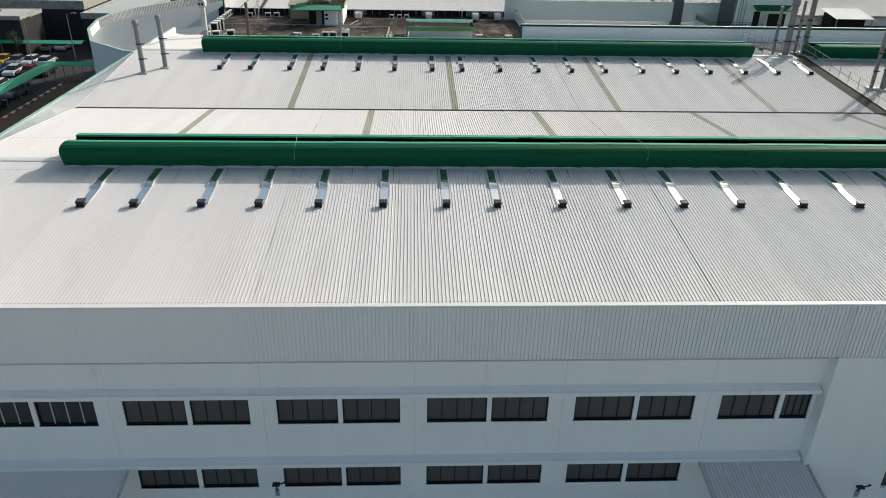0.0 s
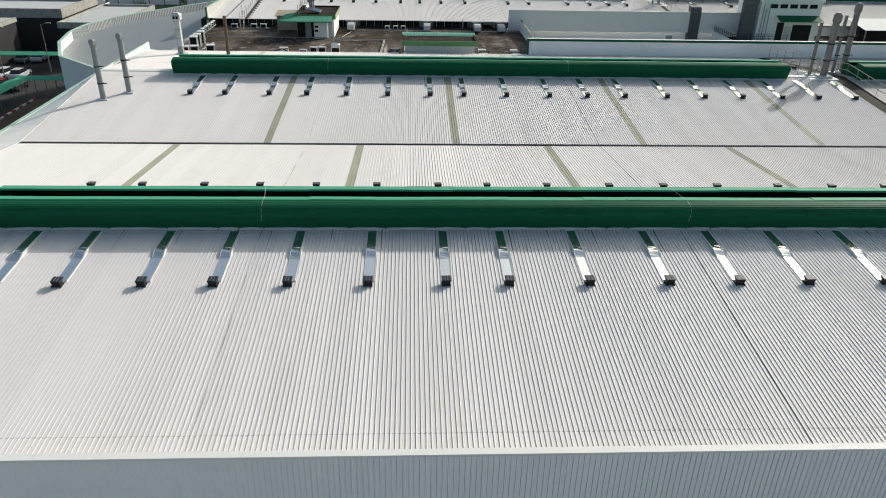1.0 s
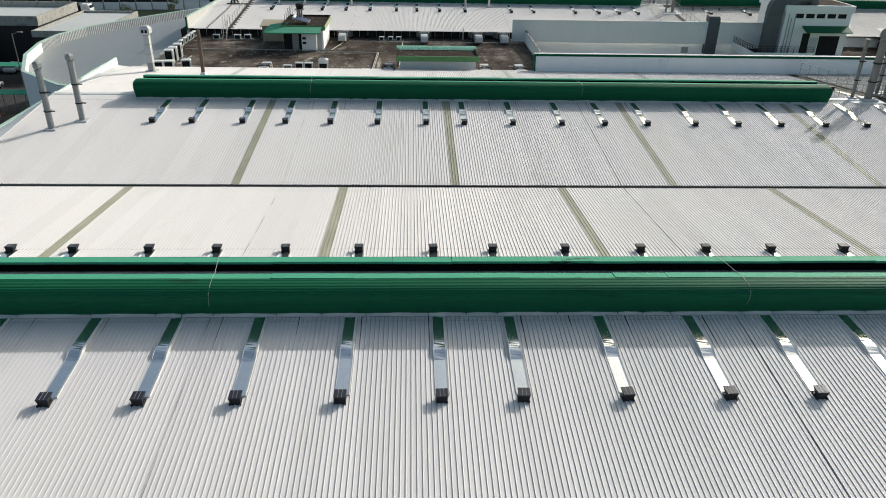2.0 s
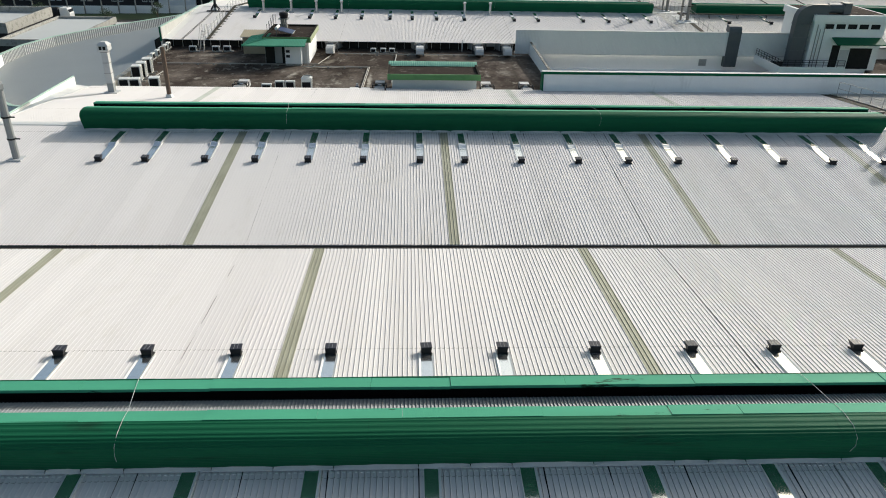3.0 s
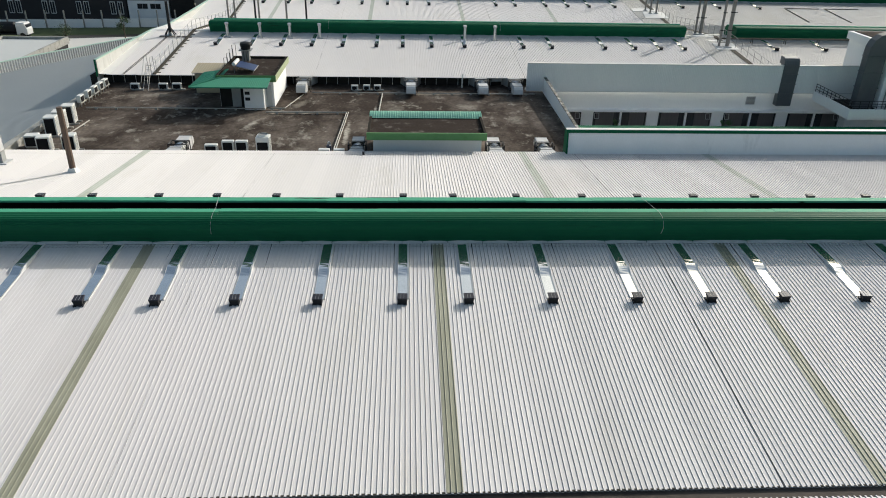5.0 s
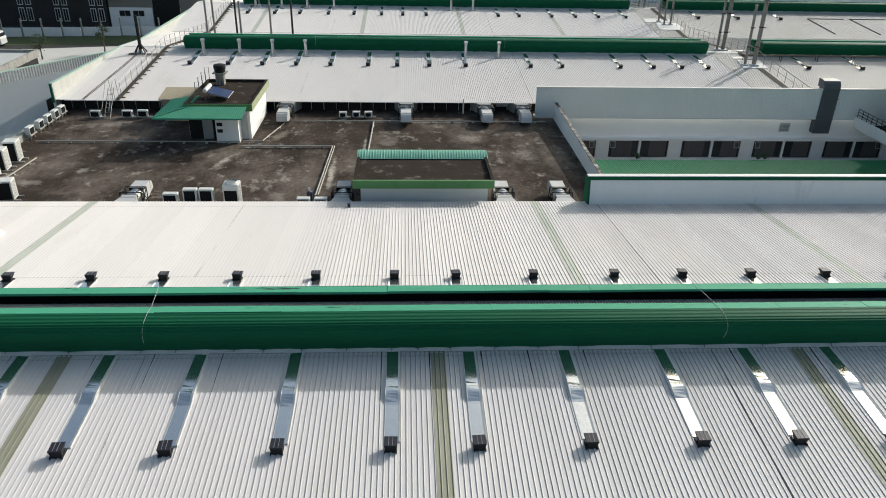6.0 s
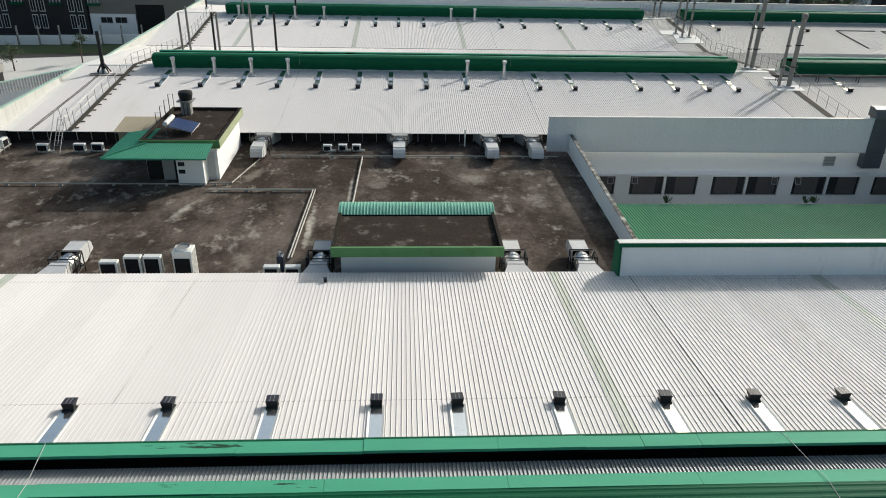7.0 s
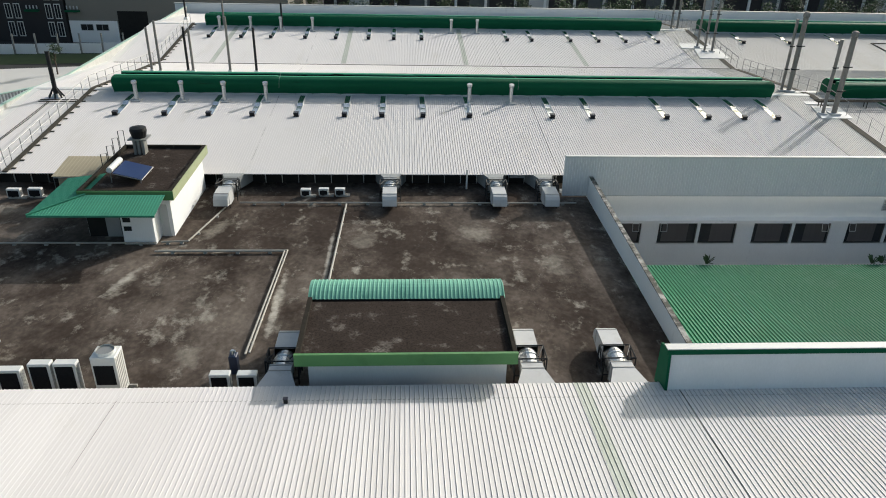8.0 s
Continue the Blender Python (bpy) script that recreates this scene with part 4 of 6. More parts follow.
HOODS_A = [-19.2, -16.5, -13.1, -10.2, -7.1, -3.8, -0.45, 2.2, 5.6, 9.05, 12.15, 15.15, 18.6, 21.7, 24.8, 28.1, 31.15, 34.15]
HOODS_C = [-20.2, -16.7, -13.5, -10.3, -7.0, -3.5, -0.66, 2.4, 5.9, 12.2, 15.3, 21.0, 24.3, 27.1, 29.8]
HOODS_D = [-20.6, -17.1, -13.8, -10.05, -6.7, -3.0, -0.2, 2.9, 12.6, 15.4, 19.8, 23.0, 26.2, 29.9]
hood = exhaust_hood()
SIZE = Matrix.Diagonal((0.9, 0.9, 0.92, 1))
tilt = math.degrees(math.atan(SLOPE))
placed = False
for ridge, xs, sides, host in ((RIDGE_1, HOODS_A, (-1, 1), roof_1), (RIDGE_2, HOODS_A, (-1, 1), roof_2), (RIDGE_3, HOODS_C, (-1, 1), roof_3), (RIDGE_4, HOODS_D, (-1,), roof_4)):
    for side in sides:
        for x in xs:
            x += random.uniform(-0.05, 0.05)
            y = ridge[0] + side * (5.55 if side < 0 else 4.95)
            m = pose(x, y, roof_z(ridge, y) + 0.03, -side * tilt, 0, random.uniform(-4, 4)) @ SIZE
            if placed:
                copy_thing(hood, m)
            else:
                hood.matrix_basis, placed = m, True
            cover_strip(ridge, x, side)
for ridge in (RIDGE_3, RIDGE_4):
    for x in (40.0, 45.5, 51.5):
        y = ridge[0] - 5.3
        copy_thing(hood, pose(x, y, roof_z(ridge, y) + 0.03, tilt))
        cover_strip(ridge, x, -1)


def flue(x, y, z):
    f = thing("flue_stub", "short galvanised flue with a flared collar on the roof", "flue", "flue stubs", at=(x, y, z))
    part("pipe", Build().tube([(0, 0, -0.05), (0, 0, 1.25)], 0.15, 14), GALV, f)
    part("collar", Build().tube([(0, 0, 1.25), (0.0, -0.02, 1.35), (0, -0.05, 1.5)], [0.15, 0.21, 0.2], 14), GALV, f)
    part("foot", Build().box(-0.35, 0.35, -0.35, 0.35, -0.03, 0.06), DUCT, f)
    return f


for ridge, xs in ((RIDGE_3, (-19.6, -16.1, -12.9, -9.7, 6.1, 9.4)), (RIDGE_4, (-20.0, -16.5, -13.1, -9.5, 6.4, 9.4))):
    for x in xs:
        y = ridge[0] - 2.6
        flue(x, y, roof_z(ridge, y) + 0.03)


# ---- stacks and poles on the roofs ----
def stack(x, y, z, h, r, cowl, mat, label):
    s = thing("flue_stack", label, "flue stack", "flue stacks", at=(x, y, z))
    n = max(2, int(h / 1.3))
    for i in range(n):
        a, c = h * i / n, h * (i + 1) / n
        part("section", Build().tube([(0, 0, a), (0, 0, c - 0.02)], r, 12), mat, s)
        part("joint_band", Build().tube([(0, 0, c - 0.09), (0, 0, c + 0.01)], r * 1.14, 12), mat, s)
    for zc in (h * 0.3, h * 0.62):
        part("clamp", Build().tube([(0, 0, zc), (0, 0, zc + 0.09)], r * 1.22, 12).box(r, r * 2.4, -0.03, 0.03, zc, zc + 0.07), DARK, s, "dark clamp bracket")
    part("foot", Build().box(-r * 2, r * 2, -r * 2, r * 2, -0.12, 0.07), DUCT, s)
    if cowl:
        e = 1.0 if r > 0.21 else 0.55
        cw = Build().tube([(0, 0, h), (0, 0, h + 0.3 * e), (0, 0, h + 0.75 * e), (0, 0, h + 0.95 * e)], [r * 0.95, r * 1.5, r * 1.45, r * 0.7], 6)
        part("cowl", cw, mat, s, "six-sided flared rain cowl")
    return s


def mast(x, y, z, h, r, mat, label):
    s = thing("roof_mast", label, "mast", "roof masts", at=(x, y, z))
    part("pole", Build().tube([(0, 0, -0.1), (0, 0, h)], [r, r * 0.9], 10), mat, s)
    part("foot", Build().frustum((-0.32, 0.32, -0.32, 0.32), (-0.16, 0.16, -0.16, 0.16), -0.1, 0.3), PVC, s, "white sealed foot")
    return s


SL = "grey galvanised flue stack with banded joints"
stack(-25.4, 61.1, roof_z(RIDGE_2, 61.1), 3.95, 0.2, True, GALV_DULL, SL)
stack(-23.95, 62.6, roof_z(RIDGE_2, 62.6), 4.0, 0.2, True, GALV_DULL, SL)
sq = thing("flue_stack", "square jointed sheet-metal duct stack with a louvred cowl", "flue stack", "flue stacks", at=(-24.98, 80.4, roof_z(RIDGE_2, 80.4)))
for i in range(4):
    part("section", Build().box(-0.24 + 0.006 * (i % 2), 0.24 + 0.006 * (i % 2), -0.24, 0.24, i * 0.82 + (0.0 if i else -0.1), i * 0.82 + 0.8), GALV_DULL if i == 0 else DUCT, sq, bevel=0.01)
    part("joint_band", Build().box(-0.27, 0.27, -0.27, 0.27, i * 0.82 + 0.78, i * 0.82 + 0.82), RAIL, sq)
cw = part("cowl", Build().frustum((-0.3, 0.3, -0.3, 0.3), (-0.42, 0.42, -0.42, 0.42), 3.3, 3.42).frustum((-0.42, 0.42, -0.42, 0.42), (-0.4, 0.4, -0.4, 0.4), 3.42, 3.8).frustum((-0.46, 0.46, -0.46, 0.46), (-0.2, 0.2, -0.2, 0.2), 3.8, 4.05), DUCT, sq, "folded rain cowl")
for xa in (-0.26, 0.04):
    part("opening", Build().box(xa, xa + 0.2, -0.43, -0.405, 3.48, 3.74), SHADE_STAIN, cw, "dark cowl opening")
part("foot", Build().box(-0.5, 0.5, -0.45, 0.45, -0.1, 0.12), DUCT, sq)
mast(-19.84, 78.4, roof_z(RIDGE_2, 78.4), 3.9, 0.18, RUST, "rusty brown steel pipe standing on the roof")
for ridge, spots in ((RIDGE_2, ((33.15, 68.3, 4.5, 0.14), (34.2, 67.9, 4.4, 0.28), (36.3, 70.2, 5.0, 0.14), (37.3, 70.4, 5.1, 0.25), (37.7, 58.6, 4.8, 0.16), (38.6, 58.4, 5.2, 0.25))),
                     (RIDGE_3, ((33.4, 122.9, 5.9, 0.12), (33.95, 122.7, 6.0, 0.2), (33.9, 116.8, 5.7, 0.13), (34.8, 116.8, 5.8, 0.2))),
                     (RIDGE_4, ((33.9, 144.1, 6.3, 0.12), (34.15, 142.5, 6.3, 0.12), (35.0, 142.5, 6.3, 0.13), (33.4, 151.9, 6.0, 0.12), (34.2, 152.0, 6.0, 0.13)))):
    for x, y, h, r in spots:
        stack(x, y, roof_z(ridge, y) + 0.1, h, r, r >= 0.2, STEEL, SL)
for ridge, plates in ((RIDGE_2, ((32.6, 35.2, 68.9, 67.0),)), (RIDGE_3, ((33.6, 36.3, 122.9, 118.9), (33.4, 35.9, 118.5, 115.9))), (RIDGE_4, ((32.0, 35.8, 152.8, 143.6), (32.8, 36.0, 143.4, 140.0)))):
    for xa, xb, ya, yb in plates:
        k = Build()
        sl = 0.16 * (ya - yb)
        k.v = [(xa + sl, ya, roof_z(ridge, ya) + 0.07), (xb + sl * 0.3, ya, roof_z(ridge, ya) + 0.07), (xb, yb, roof_z(ridge, yb) + 0.07), (xa, yb, roof_z(ridge, yb) + 0.07)]
        k.v += [(x, y, z - 0.05) for x, y, z in k.v]
        k.f = [(0, 1, 2, 3), (7, 6, 5, 4), (0, 4, 5, 1), (1, 5, 6, 2), (2, 6, 7, 3), (3, 7, 4, 0)]
        tagged(new("cover_plate", k.mesh("cover_plate", FLASH)), "smooth white cover sheet round the stack feet", "cover sheet", "white cover sheets")
for x, y, h, m in ((-21.0, 129.4, 4.6, STEEL), (-21.9, 129.8, 4.0, STEEL), (-18.65, 129.8, 4.1, DARK), (-18.2, 129.8, 4.0, STEEL), (-14.9, 129.9, 5.0, STEEL), (-12.5, 129.8, 4.1, DARK), (-25.9, 156.5, 5.5, DARK), (-19.7, 149.6, 4.6, STEEL), (-13.0, 149.0, 3.0, DARK)):
    mast(x, y, roof_z(RIDGE_3 if y < 136 else RIDGE_4, y), h, 0.12, m, "slim steel mast on the white roof")
m = mast(-25.85, 119.2, roof_z(RIDGE_3, 119.2), 3.5, 0.17, DARK, "stout dark mast with splayed feet near the roof edge")
for i in range(7):
    a = i * 0.9 + 0.3
    part("foot_strut", Build().tube([(0.6 * math.cos(a), 0.4 * math.sin(a), 0.02 + 0.087 * 0.4 * math.sin(a)), (0.12 * math.cos(a), 0.1 * math.sin(a), 0.75)], 0.06, 6), DARK, m)


# ---- things on the terrace ----
def condenser(x, y, z, w, d, h, turn, label, top_fan=False, legs=0.0):
    c = thing("condenser_unit", label, "air conditioner", "condenser units", at=(x, y, z))
    c.rotation_euler = (0, 0, radians(turn))
    part("casing", Build().box(-w / 2, w / 2, -d / 2, d / 2, 0.1, h), PVC, c, bevel=0.02)
    lo = 0.35 * h if top_fan else 0.14
    part("grille", Build().box(-w / 2 + 0.07, w / 2 - 0.1, -d / 2 - 0.012, -d / 2 + 0.004, lo, h - (0.35 if top_fan else 0.1)), GRILL, c, "black louvred grille")
    s = Build()
    for i in range(5):
        yy = -d / 2 + d * (i + 0.7) / 6
        s.box(w / 2 - 0.004, w / 2 + 0.012, yy, yy + 0.02, 0.2, h - 0.1)
    part("side_louvre", s, RAIL, c)
    for fy in (-d / 2 + 0.02, d / 2 - 0.1):
        part("bearer", Build().box(-w / 2 + 0.05, w / 2 + 0.3, fy, fy + 0.08, 0, 0.1), CONC, c, "concrete bearer")
    if legs:
        for lx in (-w / 2 + 0.08, w / 2 - 0.08):
            for ly in (-d / 2 + 0.06, d / 2 - 0.06):
                part("leg", Build().box(lx - 0.025, lx + 0.025, ly - 0.025, ly + 0.025, -legs, 0.0), RAIL, c)
    if top_fan:
        f = part("fan_ring", Build().tube([(0, 0, h - 0.01), (0, 0, h + 0.12)], [0.36, 0.33], 20, caps=False), PVC, c)
        part("fan_guard", Build().tube([(0, 0, h + 0.02), (0, 0, h + 0.06)], 0.32, 20), RAIL, f)
    else:
        part("fan_guard", Build().tube([(-0.05, -d / 2 - 0.03, h * 0.52), (-0.05, -d / 2 - 0.01, h * 0.52)], min(w, h) * 0.33, 18), GRILL, c)
    return c


CW = "white air-conditioner condenser with a black grille on the terrace"
for x, w, h in ((-13.55, 0.85, 1.33), (-12.4, 0.8, 1.6), (-11.48, 0.82, 1.6), (-5.93, 0.76, 1.03), (-4.92, 0.74, 1.02)):
    condenser(x, 85.18, DECK, w, 0.36, h, 0, CW)
condenser(-10.05, 85.4, DECK, 0.9, 0.8, 1.87, 0, "tall white condenser with a round top fan on the terrace", True)
for x, y in ((-22.5, 104.3), (-21.3, 104.4), (-25.0, 104.2), (-5.1, 104.6), (-4.0, 104.7), (-3.0, 104.7)):
    condenser(x, y, DECK, 0.8 if x < -10 else 0.62, 0.32, 0.62 if x < -10 else 0.52, 0, "small white condenser below the dark eaves")
for i, y in enumerate((98.9, 100.5, 101.9, 103.2, 104.4)):
    condenser(-27.75, y, DECK + 0.25, 0.8, 0.36, 0.68, 90 + 4 * math.sin(i * 3.1), "weathered white condenser on legs along the terrace edge", legs=0.25)
for y in (94.0, 92.3, 90.9):
    condenser(-26.65, y, DECK, 0.85, 0.9, 1.5, 8, "bulky pale condenser near the terrace corner")
for x, y, h in ((-23.9, 87.3, 1.3), (-25.6, 87.2, 1.2), (-27.0, 88.4, 0.9)):
    condenser(x, y, DECK, 0.9, 0.8, h, 10, "white condenser with a large black front near the terrace corner")


def exhaust_duct(x, y, z, turn, label, sheet_mat=DUCT):
    """Tapered duct from the wall, straight collar, caged fan drum and a box outlet that bends down; runs along +y from its foot."""
    e = thing("exhaust_duct", label, "exhaust duct", "fan exhaust ducts", at=(x, y, z))
    e.rotation_euler = (0, 0, radians(turn))
    k = Build()
    k.v = [(-1.05, 0, -0.5), (1.05, 0, -0.5), (1.05, 0, 0.3), (-1.05, 0, 0.3), (-0.42, 1.87, -0.42), (0.42, 1.87, -0.42), (0.42, 1.87, 0.42), (-0.42, 1.87, 0.42)]
    k.f = [(3, 2, 1, 0), (4, 5, 6, 7), (0, 1, 5, 4), (1, 2, 6, 5), (2, 3, 7, 6), (3, 0, 4, 7)]
    part("taper", k, sheet_mat, e, "tapered sheet-metal duct")
    part("collar", Build().box(-0.42, 0.42, 1.874, 2.3, -0.42, 0.42), sheet_mat, e)
    for yy in (1.87, 2.22):
        part("seam", Build().box(-0.44, 0.44, yy - 0.02, yy + 0.02, -0.44, 0.44), RAIL, e)
    part("drum", Build().tube([(0, yy, 0) for yy in (2.3, 2.5, 2.52, 2.56, 2.58, 2.9, 2.92, 2.96, 2.98, 3.3)], [0.4, 0.4, 0.44, 0.44, 0.4, 0.4, 0.44, 0.44, 0.4, 0.4], 20), GALV, e, "round galvanised fan drum")
    bars = []
    foot = z - DECK
    for yy in (2.36, 3.26):
        bars += [((-0.62, yy, -foot), (-0.62, yy, 0.5)), ((0.62, yy, -foot), (0.62, yy, 0.5)), ((-0.62, yy, 0.5), (0.62, yy, 0.5)), ((-0.62, yy, -0.3), (0.62, yy, -0.3))]
    for sd in (-0.62, 0.62):
        bars += [((sd, 2.36, 0.5), (sd, 3.26, 0.5)), ((sd, 2.36, -0.3), (sd, 3.26, -0.3)), ((sd, 2.36, 0.5), (sd, 3.26, -0.3)), ((sd, 2.36, -0.3), (sd, 3.26, 0.5))]
    bars += [((-0.62, 2.36, 0.5), (-0.35, 2.9, 0.5)), ((0.62, 3.26, 0.5), (0.3, 2.5, 0.5))]
    for p, q in bars:
        part("cage_bar", Build().tube([p, q], 0.03, 5), DARK, e)
    o = Build()
    o.prism([(3.3, -0.42), (3.3, 0.42), (4.5, 0.42), (4.72, 0.34), (4.88, 0.18), (4.96, -0.2), (4.28, -0.34), (4.16, -0.42)], -0.42, 0.42)
    part("outlet", o, DUCT, e, "down-turned box outlet")
    for yy, za, zb in ((3.32, -0.44, 0.435), (4.5, -0.3, 0.435)):
        part("seam", Build().box(-0.435, 0.435, yy - 0.02, yy + 0.02, za, zb), RAIL, e)
    for sd in (-0.38, 0.38):
        part("outlet_leg", Build().tube([(sd, 4.3, -0.3), (sd, 4.3, -foot)], 0.025, 5), DARK, e)
    return e


for x, lab in ((-16.03, "grey"), (-3.72, "blue-grey shaded"), (5.97, "pale"), (9.51, "pale")):
    exhaust_duct(x, 83.4, 7.15, 0, lab + " sheet-metal fan exhaust duct at the terrace edge")
# Darker taper and collar metal stands in for the shade of the rear eaves
for x in (-9.75, 0.12, 6.72, 9.88):
    exhaust_duct(x, 107.1, 7.15, 180, "sheet-metal fan exhaust duct coming from the rear wall", GALV_DULL)

# plant room with a parapet roof and a vaulted canopy behind
pl = thing("plant_room", "low white plant room with a green-edged flat roof and vaulted canopy", "plant room")
part("wall", Build().box(-2.55, 4.85, 84.75, 90.0, DECK, 8.64), PLASTER, pl)
part("roof_slab", Build().box(-2.84, 5.02, 84.4, 88.3, 8.645, 8.77), TERRACE_TOP, pl, "stained dark concrete slab")
part("front_band", Build().box(-2.95, 5.15, 84.16, 84.28, 8.56, 9.05), GREEN_BAND, pl, "leaf-green painted edge band")
for xa, xb in ((-2.72, -2.2), (-2.1, 0.35), (0.42, 1.95), (2.02, 4.95)):
    part("front_kerb", Build().box(xa, xb, 84.285, 84.4, 8.7, 8.99), MOSS_DARK, pl)
for xa, xb, ya, yb, z in ((-2.93, -2.76, 84.284, 87.0, 8.99), (-2.93, -2.76, 87.03, 88.4, 8.94), (4.98, 5.14, 84.284, 86.2, 8.99), (4.98, 5.14, 86.25, 88.4, 8.96)):
    part("side_kerb", Build().box(xa, xb, ya, yb, 8.55, z), MOSS_DARK, pl, "stained side kerb")
can, nr = Build(), 48
for i in range(nr):
    w = 8.15 / nr
    xa = -2.95 + i * w
    prof = []
    for q in range(9):
        t = q / 8
        prof.append((88.45 + 1.65 * t, 8.66 + 0.36 * math.sin(math.pi * (0.12 + 0.76 * t))))
    base = len(can.v)
    for x, h in ((xa, 0.0), (xa + 0.62 * w, 0.0), (xa + 0.68 * w, 0.022), (xa + 0.9 * w, 0.022), (xa + w, 0.0)):
        can.v += [(x, p, z + h) for p, z in prof]
    can.f += [(base + 9 * j + q, base + 9 * j + q + 1, base + 9 * j + 10 + q, base + 9 * j + 9 + q) for j in range(4) for q in range(8)]
part("vaulted_canopy", can, MINT, pl, "sea-green ribbed vaulted canopy sheet")
# Black strip draws the shadow gap between the vault and the slab
part("canopy_beam", Build().box(-2.95, 5.2, 88.5, 88.58, 8.645, 8.76), SHADE_STAIN, pl)

# stair penthouse with canopy, water tank and solar heater
pent = thing("stair_penthouse", "white stair penthouse with a parapet roof and green canopy", "penthouse")
part("wall", Build().box(-16.1, -11.55, 99.02, 105.9, DECK, 8.95), PLASTER, pent)
part("store", Build().box(-13.9, -12.25, 98.0, 99.02, DECK, 8.88), PLASTER, pent, "white projecting store")
for zz in (7.35, 7.85):
    part("louvre", Build().box(-13.8, -13.4, 97.985, 98.0, zz, zz + 0.26), DARK, pent, "small dark wall opening")
part("side_door", Build().box(-12.2, -11.75, 98.99, 99.02, DECK, 8.45), FRAME, pent)
# Black panel over the back wall paints the shadow below the canopy
part("doorway", Build().box(-16.08, -13.92, 98.99, 99.018, DECK, 8.6), SHADE_STAIN, pent)
part("door", Build().box(-15.1, -14.35, 98.955, 98.985, DECK, 8.3), GALV_DULL, pent, "grey steel door in the shade")
part("roof_slab", Build().box(-16.1, -11.4, 99.15, 106.3, 8.951, 9.05), TERRACE_TOP, pent)
for xa, xb, ya, yb in ((-16.3, -11.35, 99.0, 99.15), (-16.3, -11.35, 106.3, 106.45), (-16.3, -16.15, 99.15, 106.3), (-11.53, -11.35, 99.15, 106.3)):
    part("parapet", Build().box(xa, xb, ya, yb, 8.74, 9.24), MOSS_DARK, pent, "mould-darkened parapet kerb")
part("edge_band", Build().box(-11.346, -11.3, 98.94, 106.46, 8.7, 9.22), PALE_BAND, pent, "pale green painted edge")
part("edge_band", Build().box(-16.3, -11.3, 98.93, 98.996, 8.7, 9.22), GREEN_BAND, pent, "green painted edge")
X0, X1, Y0, Z0, RISE, RUN = -18.0, -11.65, 96.8, 8.78, 0.31, 1.95


def canopy_slope(lo, hi, count, front):
    """Ribbed canopy plane; front: falls towards -y, else towards -x; both are cut along the hip."""
    k = Build()
    step = (hi - lo) / count
    run = 2.2
    for i in range(count):
        a0 = lo + i * step
        for a, h, c, h2 in ((a0, 0, a0 + 0.55 * step, 0), (a0 + 0.55 * step, 0, a0 + 0.66 * step, 0.013), (a0 + 0.66 * step, 0.013, a0 + 0.88 * step, 0.013), (a0 + 0.88 * step, 0.013, a0 + step, 0)):
            ta, tc = (min(1.0, max(0.01, (q - lo) / (run if front else RUN))) for q in (a, c))
            if front:
                k.quad((a, Y0, Z0 + h), (c, Y0, Z0 + h2), (c, Y0 + RUN * tc, Z0 + RISE * tc + h2), (a, Y0 + RUN * ta, Z0 + RISE * ta + h))
            else:
                k.quad((X0, a, Z0 + h), (X0, c, Z0 + h2), (X0 + run * tc, c, Z0 + RISE * tc + h2), (X0 + run * ta, a, Z0 + RISE * ta + h))
    return k


part("canopy_sheet", canopy_slope(X0, X1, 42, True), TEAL, pent, "sea-green ribbed canopy sheet")
part("canopy_side", canopy_slope(Y0, 101.9, 32, False), TEAL, pent, "sea-green ribbed canopy sheet")
part("canopy_hip", Build().tube([(X0, Y0, Z0 + 0.03), (X0 + 2.2, Y0 + RUN, Z0 + RISE + 0.04)], 0.05, 6), TEAL, pent)
part("canopy_edge", Build().box(X0, X1, Y0 - 0.03, Y0, Z0 - 0.1, Z0 + 0.01), TEAL, pent)

tank = thing("water_tank", "black plastic water tank on a pale stand on the penthouse roof", "water tank", at=(-14.95, 105.4, 9.05))
for xa in (-0.36, -0.12, 0.14):
    part("stand_leg", Build().box(xa, xa + 0.16, -0.28, 0.28, 0, 0.95), RAIL, tank)
part("platform", Build().box(-0.55, 0.55, -0.5, 0.5, 0.95, 1.02), RAIL, tank)
part("barrel", Build().tube([(0, 0, 1.02), (0, 0, 1.1), (0, 0, 1.45), (0, 0, 1.62), (0, 0, 1.7)], [0.4, 0.42, 0.5, 0.46, 0.15], 18), DARK, tank)
heater = thing("solar_water_heater", "solar water heater with a white tank and blue panel", "solar heater", at=(-14.85, 101.4, 9.19))
part("tank", Build().tube([(-0.2, -0.92, 0.6), (-0.2, -0.88, 0.6), (-0.2, 0.82, 0.6), (-0.2, 0.86, 0.6)], [0.11, 0.165, 0.165, 0.11], 16), PVC, heater, "white cylindrical tank")
k = Build()
k.v = [(0.0, -0.98, 0.5), (1.5, -1.02, 0.14), (1.5, 0.95, 0.14), (0.0, 0.98, 0.5)]
k.v += [(x, y, z - 0.08) for x, y, z in k.v]
k.f = [(0, 1, 2, 3), (7, 6, 5, 4), (0, 4, 5, 1), (1, 5, 6, 2), (2, 6, 7, 3), (3, 7, 4, 0)]
part("collector", k, SOLAR, heater, "dark blue glass collector")
